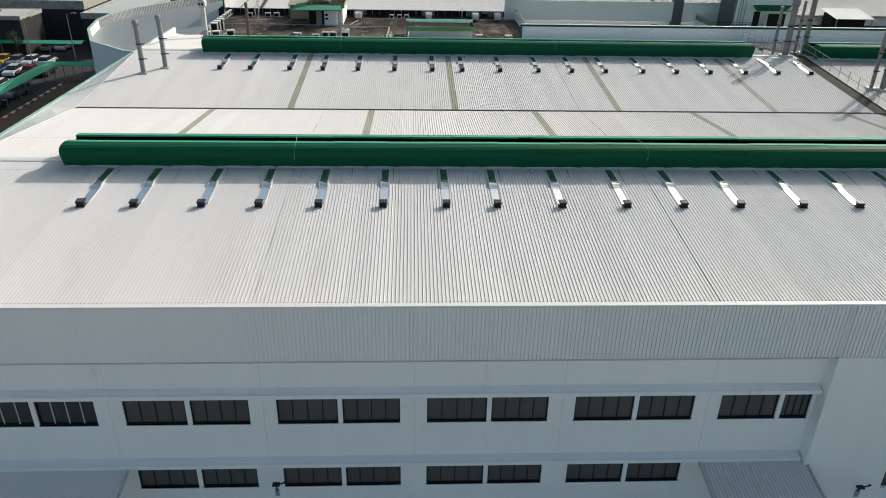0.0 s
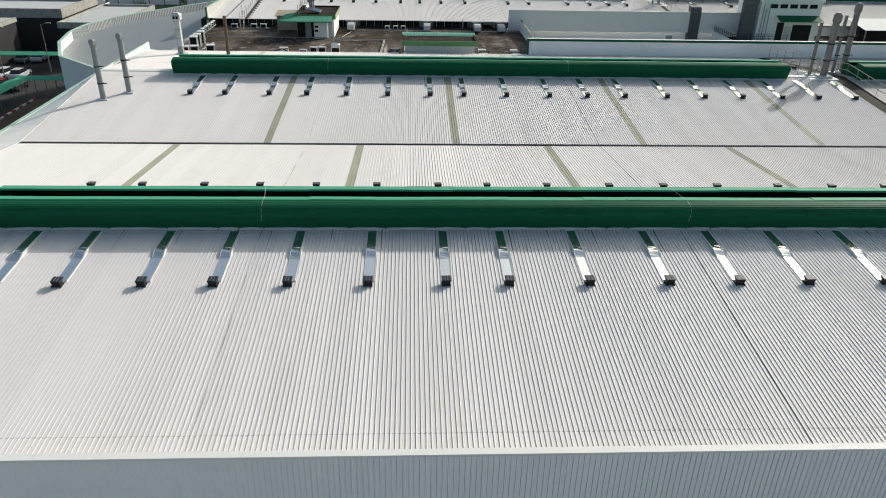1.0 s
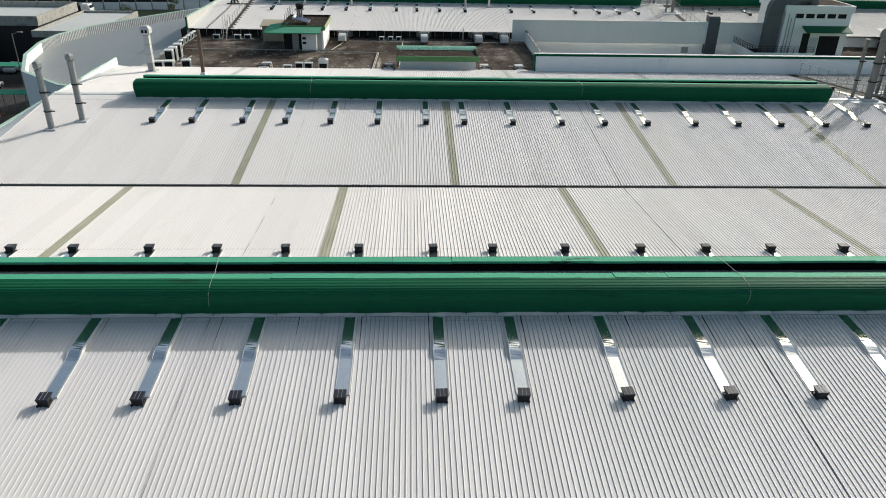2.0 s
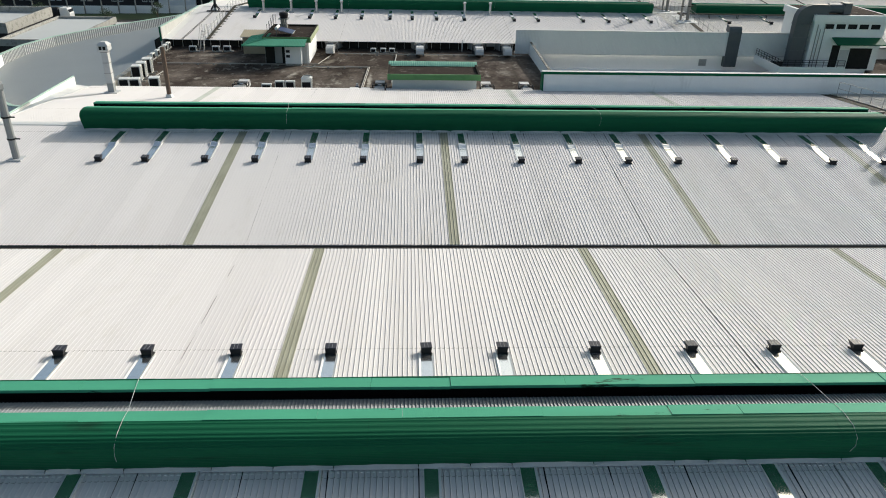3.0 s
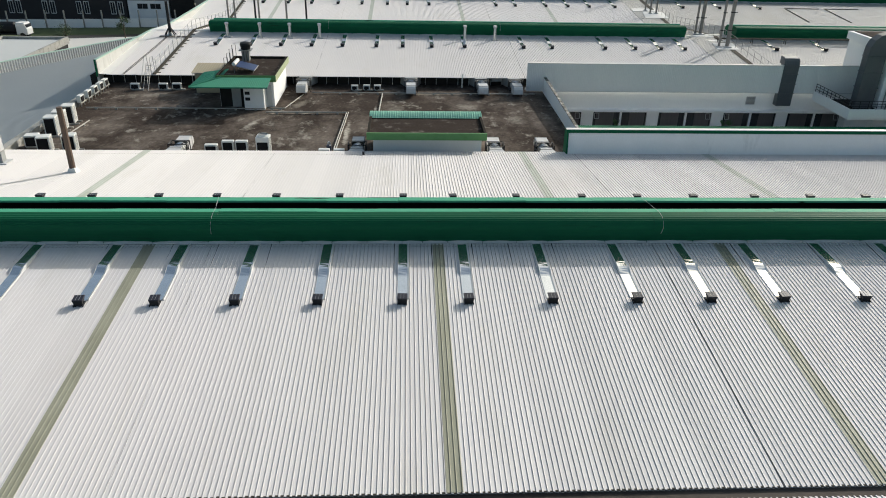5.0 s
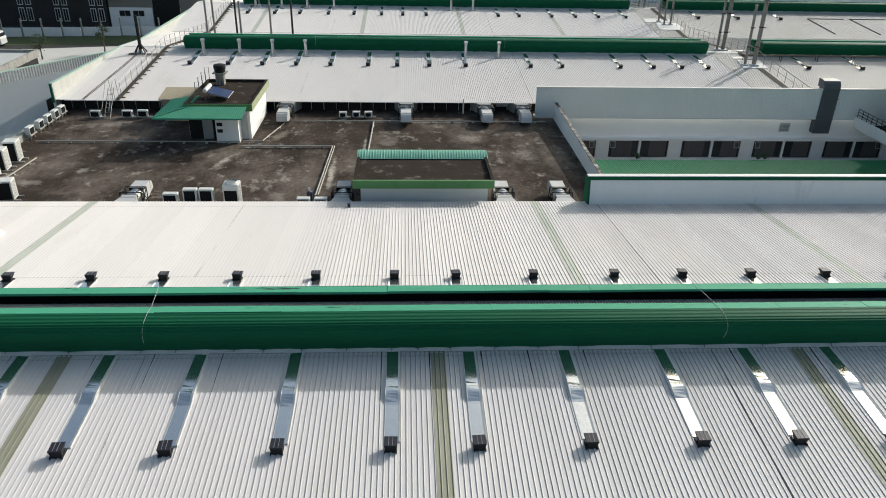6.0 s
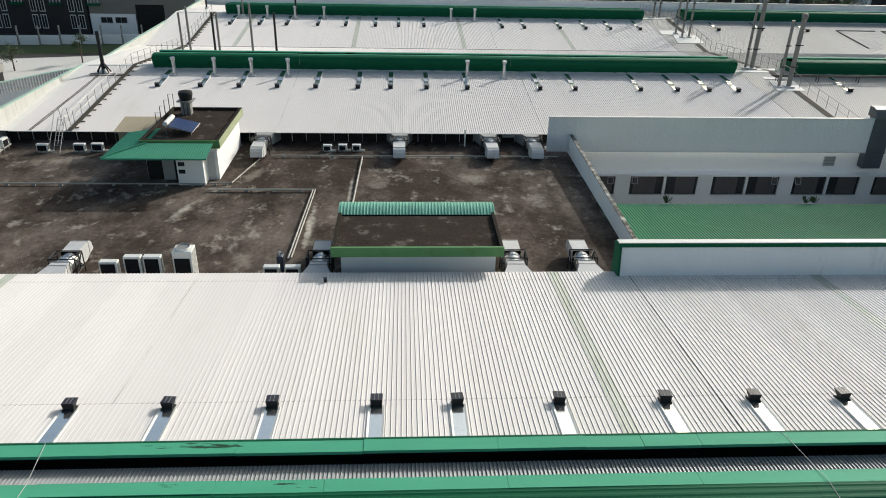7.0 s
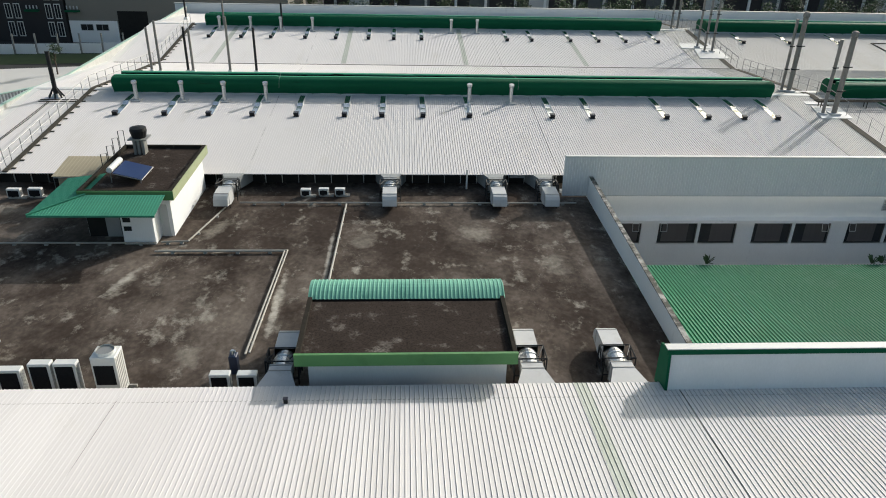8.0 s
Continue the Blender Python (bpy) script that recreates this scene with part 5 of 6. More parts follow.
for a, c in (((1.52, -1.05, 0.1), (1.52, 0.98, 0.1)), ((0.0, -1.02, 0.46), (1.52, -1.05, 0.1)), ((0.0, 1.0, 0.46), (1.52, 0.98, 0.1)), ((-0.2, -0.8, -0.14), (-0.2, -0.8, 0.45)), ((-0.2, 0.8, -0.14), (-0.2, 0.8, 0.45)), ((1.4, -0.9, -0.14), (1.4, -0.9, 0.1)), ((1.4, 0.85, -0.14), (1.4, 0.85, 0.1))):
    part("frame_bar", Build().tube([a, c], 0.025, 5), RAIL, heater)
ladder = thing("roof_ladder", "thin steel hoop rails climbing beside the penthouse roof", "ladder", at=(-16.4, 103.2, 9.1))
for i in range(4):
    x, z = -0.1 + i * 0.1, 0.22 * i
    part("hoop", Build().tube([(x, i * 0.75, z - 0.4), (x, i * 0.75, z + 0.65), (x + 0.3, i * 0.75 + 0.1, z + 0.68), (x + 0.3, i * 0.75 + 0.1, z - 0.3)], 0.026, 5), DARK, ladder)
shed = thing("tank_shed", "tan sheet-metal shed behind the penthouse canopy", "shed", at=(0, 0, 0))
part("wall", Build().box(-19.3, -16.45, 103.4, 105.4, DECK, 8.3), TAN, shed)
part("roof_sheet", sheet(14, [(103.1, 8.4), (105.7, 8.72)], 0.22, 0.03), TAN, shed, at=(-19.5, 0, 0))
part("rail", Build().tube([(-19.4, 103.1, 7.0), (-19.4, 103.1, 8.33), (-16.5, 103.1, 8.33), (-16.5, 103.1, 7.0)], 0.03, 5), RAIL, shed)

# pipes laid over the terrace on small blocks
def pipe_run(points, r, count, label):
    p = thing("terrace_pipe", label, "pipe", "terrace pipes")
    for i in range(count):
        off = i * r * 3.0
        part("pipe", Build().tube([(x + off, y + off * 0.6, DECK + 0.14) for x, y in points], r, 7), PIPE, p)
    for (xa, ya), (xb, yb) in zip(points, points[1:]):
        n = max(2, int(math.hypot(xb - xa, yb - ya) / 1.6))
        for i in range(n):
            t = (i + 0.5) / n
            x, y = xa + (xb - xa) * t + r * 1.5 * (count - 1), ya + (yb - ya) * t
            part("block", Build().box(x - 0.09, x + 0.09, y - 0.06, y + 0.06, DECK - 0.01, DECK + 0.1), CONC, p)
    return p


pipe_run([(-12.0, 96.9), (-5.3, 96.9), (-5.55, 87.6)], 0.05, 2, "pair of dusty pipes on concrete blocks over the terrace")
pipe_run([(-8.9, 103.3), (11.6, 103.3)], 0.05, 1, "dusty pipe along the rear of the terrace")
pipe_run([(-2.5, 103.1), (-2.75, 90.5)], 0.06, 1, "pale pipe crossing the terrace")
pipe_run([(-27.0, 97.9), (-12.2, 97.9)], 0.05, 1, "dusty pipe across the west terrace")
pipe_run([(-25.6, 90.4), (-25.35, 94.3)], 0.05, 1, "pale pipe lying beside the condensers")
pipe_run([(-12.0, 98.0), (-10.6, 98.1), (-9.6, 102.6)], 0.05, 1, "pale pipe bent round the penthouse corner")
ap = thing("wall_panel", "pale access panel fixed under the rear eaves", "panel", at=(8.4, 106.84, 6.95))
part("board", Build().box(-0.5, 0.5, -0.05, 0.03, 0.0, 0.5), FRAME, ap, bevel=0.01)
dp = thing("drain_pipe", "white drain pipe down from the rear eaves", "drain pipe", at=(5.0, 105.9, DECK))
part("pipe", Build().tube([(0, 0, 0), (0, 0, 1.3)], 0.06, 8), PVC, dp)
pump = thing("pump_set", "small dark blue pump with a valve on the terrace", "pump", at=(-5.75, 86.6, DECK))
part("body", Build().box(-0.16, 0.16, -0.2, 0.2, 0, 0.85), material("pump_blue", (0.02, 0.03, 0.06), 0.4), pump, bevel=0.03)
part("valve", Build().tube([(0, 0, 0.85), (0, 0, 1.05)], 0.07, 10).tube([(-0.1, 0, 1.0), (0.12, 0, 1.0)], 0.04, 8), GALV, pump)


# ---- courtyard east side ----
bd = thing("facade_duct", "large dark sheet-metal duct hung over the courtyard facade", "duct", at=(0, 0, 0))
part("riser", Build().prism([(104.5, 5.4), (104.5, 9.35), (104.57, 9.68), (104.78, 9.9), (105.1, 10.0), (105.6, 10.0), (105.6, 9.3), (105.3, 9.3), (105.2, 8.9), (105.2, 5.4)], 35.3, 36.75), DUCT_BLACK, bd, bevel=0.03)
for z in (6.6, 7.5, 8.4, 9.2):
    part("joint_band", Build().box(35.26, 36.79, 104.46, 104.52, z, z + 0.06), DUCT_BLACK, bd)
vent = thing("wall_louvre", "small grey wall louvre on the courtyard facade", "louvre", at=(0, 0, 0))
part("frame", Build().box(32.6, 33.5, 105.15, 105.2, 5.35, 6.15), FRAME, vent)
for i in range(6):
    part("slat", Build().box(32.65, 33.45, 105.11, 105.15, 5.42 + i * 0.12, 5.49 + i * 0.12), RAIL, vent)

bal = thing("service_balcony", "white service balcony with a black steel railing", "balcony")
part("slab", Build().box(38.9, 46.0, 98.4, 104.5, 5.9, 6.12), PLASTER, bal)
part("upstand", Build().box(38.9, 46.0, 98.25, 98.4, 6.1, 6.88).box(38.75, 38.9, 98.25, 104.55, 6.1, 6.88), PLASTER, bal)
part("deck", Build().box(38.95, 45.9, 98.45, 104.4, 6.124, 6.15), SHADE_STAIN, bal)
for a, c in (((38.82, 98.32), (38.82, 104.4)), ((38.82, 98.32), (45.9, 98.32))):
    r = Build()
    n = 9
    for i in range(n + 1):
        t = i / n
        x, y = a[0] + (c[0] - a[0]) * t, a[1] + (c[1] - a[1]) * t
        r.tube([(x, y, 6.88), (x, y, 7.6)], 0.03, 5)
    for z in (7.12, 7.36, 7.6):
        r.tube([(*a, z), (*c, z)], 0.028, 5)
    part("railing", r, DARK, bal, "black steel railing")

tower = thing("service_tower", "white rendered service tower with a dark duct riser", "service building")
part("wall", Build().box(43.0, 51.0, 101.0, 108.0, GROUND, 11.2), PLASTER, tower)
part("parapet", Build().box(42.8, 51.2, 100.8, 108.2, 11.2, 11.9), PLASTER, tower)
part("roof_slab", Build().box(43.2, 50.8, 101.2, 107.8, 11.905, 11.95), TERRACE_TOP, tower)
part("canopy", Build().prism([(99.4, 9.0), (100.78, 9.5), (100.78, 9.6), (99.4, 9.1)], 45.2, 50.8), GREEN, tower, "dark green lean-to canopy")
for i in range(5):
    part("window", Build().box(44.2 + i * 1.3, 45.2 + i * 1.3, 100.97, 101.0, 10.45, 10.95), SHADE_STAIN, tower, "dark narrow window")
part("door", Build().box(46.6, 47.6, 100.96, 101.0, 6.15, 8.2), FRAME, tower)
# Flat black boxes paint the shade below the tower canopy
part("recess", Build().box(45.6, 46.5, 100.95, 101.0, 6.15, 8.7).box(47.7, 50.2, 100.95, 101.0, 6.15, 8.4), SHADE_STAIN, tower, "black block painted for the shade under the canopy")
for x, top in ((43.4, 10.9), (43.75, 10.4), (44.2, 10.9)):
    part("wall_pipe", Build().tube([(x, 100.9, 6.2), (x, 100.9, top)], 0.05, 7), RAIL, tower, "grey wall pipe")
riser = thing("duct_riser", "tall dark sheet-metal duct bending over the tower roof", "duct")
part("shaft", Build().box(41.0, 42.7, 101.2, 102.1, 6.15, 10.9), DUCT_BLACK, riser, bevel=0.04)
part("bend", Build().prism([(41.0, 10.9), (42.7, 10.9), (43.0, 11.95), (44.4, 11.95), (44.4, 12.9), (42.5, 12.9), (41.8, 12.7), (41.3, 12.3), (41.05, 11.7)], 101.2, 102.1, "y"), DUCT_BLACK, riser)
part("drum", Build().tube([(44.4, 101.7, 12.5), (46.0, 101.7, 12.5)], 0.5, 18), DUCT_BLACK, riser)
part("outlet", Build().box(46.0, 46.8, 101.2, 102.2, 11.96, 13.1), DUCT_BLACK, riser)
for z in (8.0, 9.4, 10.8):
    part("joint_band", Build().box(40.96, 42.74, 101.16, 102.14, z, z + 0.07), DUCT_BLACK, riser)


# ---- railings and walkways on the roofs ----
def railing(points, h, label, step=1.5):
    r = thing("roof_railing", label, "railing", "roof railings")
    for (xa, ya, za), (xb, yb, zb) in zip(points, points[1:]):
        a, c = Vector((xa, ya, za)), Vector((xb, yb, zb))
        n = max(1, int((c - a).length / step))
        for i in range(n + 1):
            p = a.lerp(c, i / n)
            part("post", Build().tube([tuple(p), tuple(p + Vector((0, 0, h)))], 0.025, 5), RAIL, r)
        for k in (0.5, 1.0):
            part("rail", Build().tube([tuple(a + Vector((0, 0, h * k))), tuple(c + Vector((0, 0, h * k)))], 0.022, 5), RAIL, r)
    return r


for ridge, y0, y1, x in ((RIDGE_1, 23.0, 52.4, 36.3), (RIDGE_2, 53.4, 82.6, 36.3), (RIDGE_3, 106.8, 135.6, 35.6), (RIDGE_4, 137.0, 165.0, 35.6)):
    railing([(x, yy, roof_z(ridge, yy) + 0.03) for yy in (y0, ridge[0], y1)], 1.1, "galvanised safety railing along the roof walkway")
bay = thing("hall_gutter", "wide dark gutter walkway between the two halls", "gutter", kind="structure")
for ridge, y0, y1, xa, xb, dz in ((RIDGE_1, 22.3, 52.6, 34.93, 36.17, -0.06), (RIDGE_2, 53.06, 83.3, 34.93, 36.17, -0.06), (RIDGE_3, 106.0, 135.9, 34.85, 35.4, 0.04), (RIDGE_4, 136.7, 166.3, 34.85, 35.4, 0.04)):
    for ya, yb in ((y0, ridge[0]), (ridge[0], y1)):
        k = Build()
        za, zb = roof_z(ridge, ya) + dz, roof_z(ridge, yb) + dz
        k.v = [(x, y, z) for lift in (-0.06, 0.0) for x, y, z in ((xa, ya, za + lift), (xb, ya, za + lift), (xb, yb, zb + lift), (xa, yb, zb + lift))]
        k.f = [(3, 2, 1, 0), (4, 5, 6, 7), (0, 1, 5, 4), (1, 2, 6, 5), (2, 3, 7, 6), (3, 0, 4, 7)]
        part("gutter_floor", k, GUTTER, bay)
railing([(30.6, 68.9, 9.45), (36.0, 68.9, 9.3)], 1.1, "galvanised safety railing across the ridge end")
tray = thing("cable_tray", "dark raised cable tray across the rear east roof", "cable tray")
zt = roof_z(RIDGE_3, 118.4) + 0.5
for yy in (118.2, 118.6):
    part("tray_rail", Build().box(34.0, 62.0, yy - 0.05, yy + 0.05, zt, zt + 0.1), GUTTER, tray)
for i in range(29):
    part("tray_rung", Build().box(34.2 + i * 0.95, 34.26 + i * 0.95, 118.25, 118.55, zt + 0.02, zt + 0.07), GUTTER, tray)
for i in range(8):
    for yy in (118.2, 118.6):
        part("tray_leg", Build().box(34.4 + i * 3.8, 34.46 + i * 3.8, yy - 0.03, yy + 0.03, zt - 0.56, zt), GUTTER, tray)
walk_w = thing("roof_walkway", "dark narrow roof walkway with a thin railing", "walkway", kind="structure")
for ridge, y0, y1, xa, xb in ((RIDGE_3, 106.0, 121.2, -23.72, -23.75), (RIDGE_3, 121.2, 136.0, -23.75, -23.4), (RIDGE_4, 137.0, 151.2, -23.4, -23.6)):
    k = Build()
    za, zb = roof_z(ridge, y0) + 0.07, roof_z(ridge, y1) + 0.07
    k.v = [(x, y, z) for lift in (0.0, 0.05) for x, y, z in ((xa - 0.17, y0, za + lift), (xa + 0.17, y0, za + lift), (xb + 0.17, y1, zb + lift), (xb - 0.17, y1, zb + lift))]
    k.f = [(3, 2, 1, 0), (4, 5, 6, 7), (0, 1, 5, 4), (1, 2, 6, 5), (2, 3, 7, 6), (3, 0, 4, 7)]
    part("grating", k, GUTTER, walk_w)
    for i in range(13):
        q = y0 + (y1 - y0) * (i + 0.5) / 13
        xm = xa + (xb - xa) * (i + 0.5) / 13
        part("bracket", Build().box(xm - 0.2, xm + 0.42, q - 0.07, q + 0.07, roof_z(ridge, q) + 0.02, roof_z(ridge, q) + 0.075), GUTTER, walk_w)
railing([(-24.0, 106.1, 7.52), (-24.03, 121.2, 8.85), (-23.7, 136.0, 7.58), (-23.9, 151.2, 8.72)], 1.0, "thin steel handrail beside the roof walkway")
cable = thing("roof_conduit", "pair of dark cables lying down the white roof", "cable")
for d in (0.0, 0.12):
    part("cable", Build().tube([(-26.62 + d, 106.1, 7.58), (-26.5 + d * 1.6, 109.0, 7.82), (-26.36 + d, 111.3, 8.02), (-26.2 + d * 1.5, 114.5, 8.3), (-26.05 + d, 118.2, 8.62)], 0.03, 5), DARK, cable)
for q in (118.0, 118.35):
    part("cross_pipe", Build().tube([(-26.7, q, roof_z(RIDGE_3, q) + 0.12), (-23.9, q, roof_z(RIDGE_3, q) + 0.12)], 0.045, 6), GUTTER, cable)
lad = thing("wall_ladder", "steel ladder from the terrace to the rear roof", "ladder")
for x in (-24.25, -23.8):
    part("stile", Build().tube([(x, 103.9, DECK), (x, 105.8, 8.6)], 0.03, 5), RAIL, lad)
for x in (-24.3, -23.75):
    part("hand_rail", Build().tube([(x, 103.8, DECK + 0.7), (x, 105.6, 9.2), (x, 106.2, 9.2), (x, 106.4, 7.7)], 0.022, 5), RAIL, lad)
for i in range(7):
    t = (i + 0.5) / 7
    part("rung", Build().tube([(-24.25, 103.9 + 1.9 * t, DECK + 2.05 * t), (-23.8, 103.9 + 1.9 * t, DECK + 2.05 * t)], 0.02, 5), RAIL, lad)

# ---- west side: lower grey roof with curved parapet, car park ----
grey = thing("west_annex", "lower annex with a grey ribbed roof and curved white parapet", "annex")
curve = [(-29.2, 84.0), (-36.0, 85.5), (-42.0, 91.0), (-45.5, 99.0), (-47.0, 106.0), (-47.0, 111.0), (-45.6, 116.5), (-43.2, 121.0), (-40.2, 125.8), (-37.0, 130.6), (-34.0, 134.5), (-28.9, 139.5)]
g = Build()
ys = [85.6 + i * 0.28 for i in range(193)]


def west_x(y):
    for (xa, ya), (xb, yb) in zip(curve[1:], curve[2:]):
        if ya <= y <= yb:
            return xa + (xb - xa) * (y - ya) / (yb - ya)
    return -36.0 if y < 90 else -30.4


for i, y in enumerate(ys[:-1]):
    x = west_x(y)
    for ya, yb, ha, hb in ((y, y + 0.17, 0, 0), (y + 0.17, y + 0.19, 0, 0.07), (y + 0.19, y + 0.25, 0.07, 0.07), (y + 0.25, y + 0.28, 0.07, 0)):
        g.quad((x, ya, 4.4 + ha), (-28.4, ya, 5.6 + ha), (-28.4, yb, 5.6 + hb), (x, yb, 4.4 + hb))
tagged(part("roof_sheeting", g, ROOF_GREY, grey), kind="stuff")
for (xa, ya), (xb, yb) in zip(curve, curve[1:]):
    a, c = Vector((xa, ya, 0)), Vector((xb, yb, 0))
    d = (c - a).normalized()
    o = Vector((-d.y, d.x, 0)) * 0.15
    k = Build()
    k.v = [tuple(p + Vector((0, 0, z))) for z in (GROUND, 5.6) for p in (a - o, c - o, c + o, a + o)]
    k.f = [(3, 2, 1, 0), (4, 5, 6, 7), (0, 1, 5, 4), (1, 2, 6, 5), (2, 3, 7, 6), (3, 0, 4, 7)]
    part("parapet", k, PLASTER, grey, "white curved parapet wall")
    if ya > 104:
        n = int((c - a).length / 0.3)
        rb = Build()
        for i in range(n):
            p, q = a.lerp(c, (i + 0.1) / n) - o * 1.02, a.lerp(c, (i + 0.55) / n) - o * 1.02
            w = o * -0.3
            rb.v += [tuple(t + Vector((0, 0, z))) for z in (4.2, 5.58) for t in (p, q, q + w, p + w)]
            rb.f += [tuple(8 * i + j for j in f) for f in k.f]
        tagged(part("wall_ribs", rb, GALV_DULL, grey, "grey ribbed cladding on the parapet"), kind="stuff")
    cp = Build()
    cp.v = [tuple(p + Vector((0, 0, z))) for z in (5.604, 5.66) for p in (a - o * 1.25, c - o * 1.25, c + o * 1.25, a + o * 1.25)]
    cp.f = list(k.f)
    part("coping", cp, COPING, grey, "pale green metal coping")
part("edge_gutter", Build().box(-28.5, -28.0, 84.0, 105.8, 6.2, 7.05), CONC, grey, "concrete upstand with pipes")


# ---- far surroundings ----
def car(colour):
    c = thing("car", "parked car in the factory car park", "car", "parked cars")
    body = Build()
    body.prism([(-2.1, 0.28), (2.1, 0.28), (2.15, 0.62), (2.05, 0.82), (1.15, 0.92), (-1.75, 0.95), (-2.1, 0.85), (-2.18, 0.55)], -0.86, 0.86)
    part("body", body, material("car_paint", colour, 0.25, vary=0.05, spec=0.6), c, bevel=0.05)
    cab = Build()
    k = [(-0.74, -1.75, 0.93), (0.74, -1.75, 0.93), (0.74, 1.0, 0.93), (-0.74, 1.0, 0.93), (-0.6, -1.3, 1.43), (0.6, -1.3, 1.43), (0.6, 0.25, 1.43), (-0.6, 0.25, 1.43)]
    cab.v, cab.f = k, [(3, 2, 1, 0), (4, 5, 6, 7), (0, 1, 5, 4), (1, 2, 6, 5), (2, 3, 7, 6), (3, 0, 4, 7)]
    part("cabin_glass", cab, GLASS, c, "dark car glass")
    part("roof_panel", Build().box(-0.6, 0.6, -1.28, 0.24, 1.434, 1.47), material("car_roof_paint", colour, 0.3, vary=0.05), c)
    for x in (-0.8, 0.8):
        for y in (-1.3, 1.35):
            part("wheel", Build().tube([(x - 0.1, y, 0.31), (x + 0.1, y, 0.31)], 0.31, 14), RUBBER, c)
    return c


PAINTS = [(0.55, 0.55, 0.55), (0.02, 0.022, 0.025), (0.7, 0.7, 0.69), (0.5, 0.35, 0.02), (0.25, 0.015, 0.02), (0.02, 0.07, 0.25), (0.18, 0.185, 0.19)]
cars = [car(p) for p in PAINTS]
spots = [(-74.6, 128, 1), (-72.3, 128, 1), (-70.0, 128.6, 2), (-67.7, 128, 1), (-65.3, 128.4, 6), (-63.0, 129.2, 0), (-68.0, 117.8, 3), (-65.7, 117.3, 6), (-63.4, 117.4, 2), (-61.0, 117.6, 0),
         (-65.4, 111.3, 5), (-63.0, 110.7, 0), (-60.6, 111.4, 4), (-58.3, 111.0, 1), (-61.0, 102.9, 2), (-58.6, 102.6, 6), (-56.5, 92.0, 1), (-57.0, 98.5, 6)]
used = set()
for x, y, c in spots:
    m = pose(x, y, GROUND, 0, 0, random.uniform(-4, 4) + (180 if random.random() < 0.5 else 0))
    if c in used:
        copy_thing(cars[c], m)
    else:
        cars[c].matrix_basis = m
        used.add(c)
for i in range(9):
    copy_thing(cars[(i * 3) % 7], pose(92 + i * 3.1, 252 + random.uniform(-1, 1), GROUND, 0, 0, 90 + random.uniform(-6, 6)))


def walkway_canopy(x0, x1, y0, y1, along_y):
    w = thing("walkway_canopy", "green metal walkway canopy on slim posts", "canopy", "walkway canopies")
    mx, my = (x0 + x1) / 2, (y0 + y1) / 2
    if along_y:
        b = Build().prism([(x0, -1.0), (mx, -0.7), (x1, -1.0), (x1, -0.94), (mx, -0.64), (x0, -0.94)], y0, y1, "y")
    else:
        b = Build().prism([(y0, -1.0), (my, -0.7), (y1, -1.0), (y1, -0.94), (my, -0.64), (y0, -0.94)], x0, x1, "x")
    part("roof", b, GREEN_LIP, w)
    n = 6
    for i in range(n):
        t = (i + 0.5) / n
        x, y = (mx, y0 + (y1 - y0) * t) if along_y else (x0 + (x1 - x0) * t, my)
        part("post", Build().tube([(x, y, GROUND), (x, y, -0.85)], 0.06, 6), RAIL, w)
    return w


walkway_canopy(-56.6, -54.2, 84, 106, True)
walkway_canopy(-80, -56.8, 121.5, 124.0, False)
walkway_canopy(-56.0, -47.5, 106.2, 108.4, False)
kerb = thing("striped_kerb", "red and white painted kerb beside the drive", "kerb", kind="structure")
RED = material("red_kerb_paint", (0.28, 0.05, 0.035), 0.7, vary=0.2, scale=2)
for i in range(24):
    part("kerb_stone", Build().box(-53.7, -53.4, 82 + i * 1.0, 82 + i * 1.0 + 0.98, GROUND, GROUND + 0.18), RED if i % 2 else PVC, kerb)
b = Build()
b.quad((-53.3, 60, GROUND + 0.02), (-30.4, 60, GROUND + 0.02), (-30.4, 84, GROUND + 0.02), (-53.3, 84, GROUND + 0.02))
b.quad((-53.3, 84, GROUND + 0.02), (-48.5, 84, GROUND + 0.02), (-48.5, 106, GROUND + 0.02), (-53.3, 106, GROUND + 0.02))
verge_soil = b
b = Build()
b.quad((-84, 140.5, GROUND + 0.034), (-29.5, 140.5, GROUND + 0.034), (-29.5, 186, GROUND + 0.034), (-84, 174, GROUND + 0.034))
setting("yard_paving", b, CONC_YARD, "pale concrete drive behind the annex", "pavement")
setting("verge_soil", verge_soil, SOIL, "strip of reddish bare earth beside the hall", "earth")


def low_building(name, x0, x1, y0, y1, z, wall, roof_m, label, para=0.5):
    h = thing(name, label, "building")
    part("wall", Build().box(x0, x1, y0, y1, GROUND, z - 0.05), wall, h)
    part("roof", Build().box(x0 + 0.2, x1 - 0.2, y0 + 0.2, y1 - 0.2, z - 0.04, z), roof_m, h)
    for xa, xb, ya, yb in ((x0 - 0.2, x1 + 0.2, y0 - 0.2, y0 + 0.1), (x0 - 0.2, x1 + 0.2, y1 - 0.1, y1 + 0.2), (x0 - 0.2, x0 + 0.1, y0 + 0.1, y1 - 0.1), (x1 - 0.1, x1 + 0.2, y0 + 0.1, y1 - 0.1)):
        part("parapet", Build().box(xa, xb, ya, yb, z - 0.6, z + para), CONC, h)
    return h


low_building("canteen_building", -98, -61.0, 135, 150, 3.0, CHAR, ROOF_GREY, "long low building with a pale parapet and dark walls", 0.9)
low_building("workshop_building", -58.5, -49.5, 128, 147, 2.6, CHAR, ROOF_GREY, "low workshop with a pale grey flat roof", 0.35)
low_building("gate_shed", -80, -66.8, 123.5, 131.0, 3.0, CHAR, ROOF_OLD, "dark open-sided shed by the car park", 0.05)
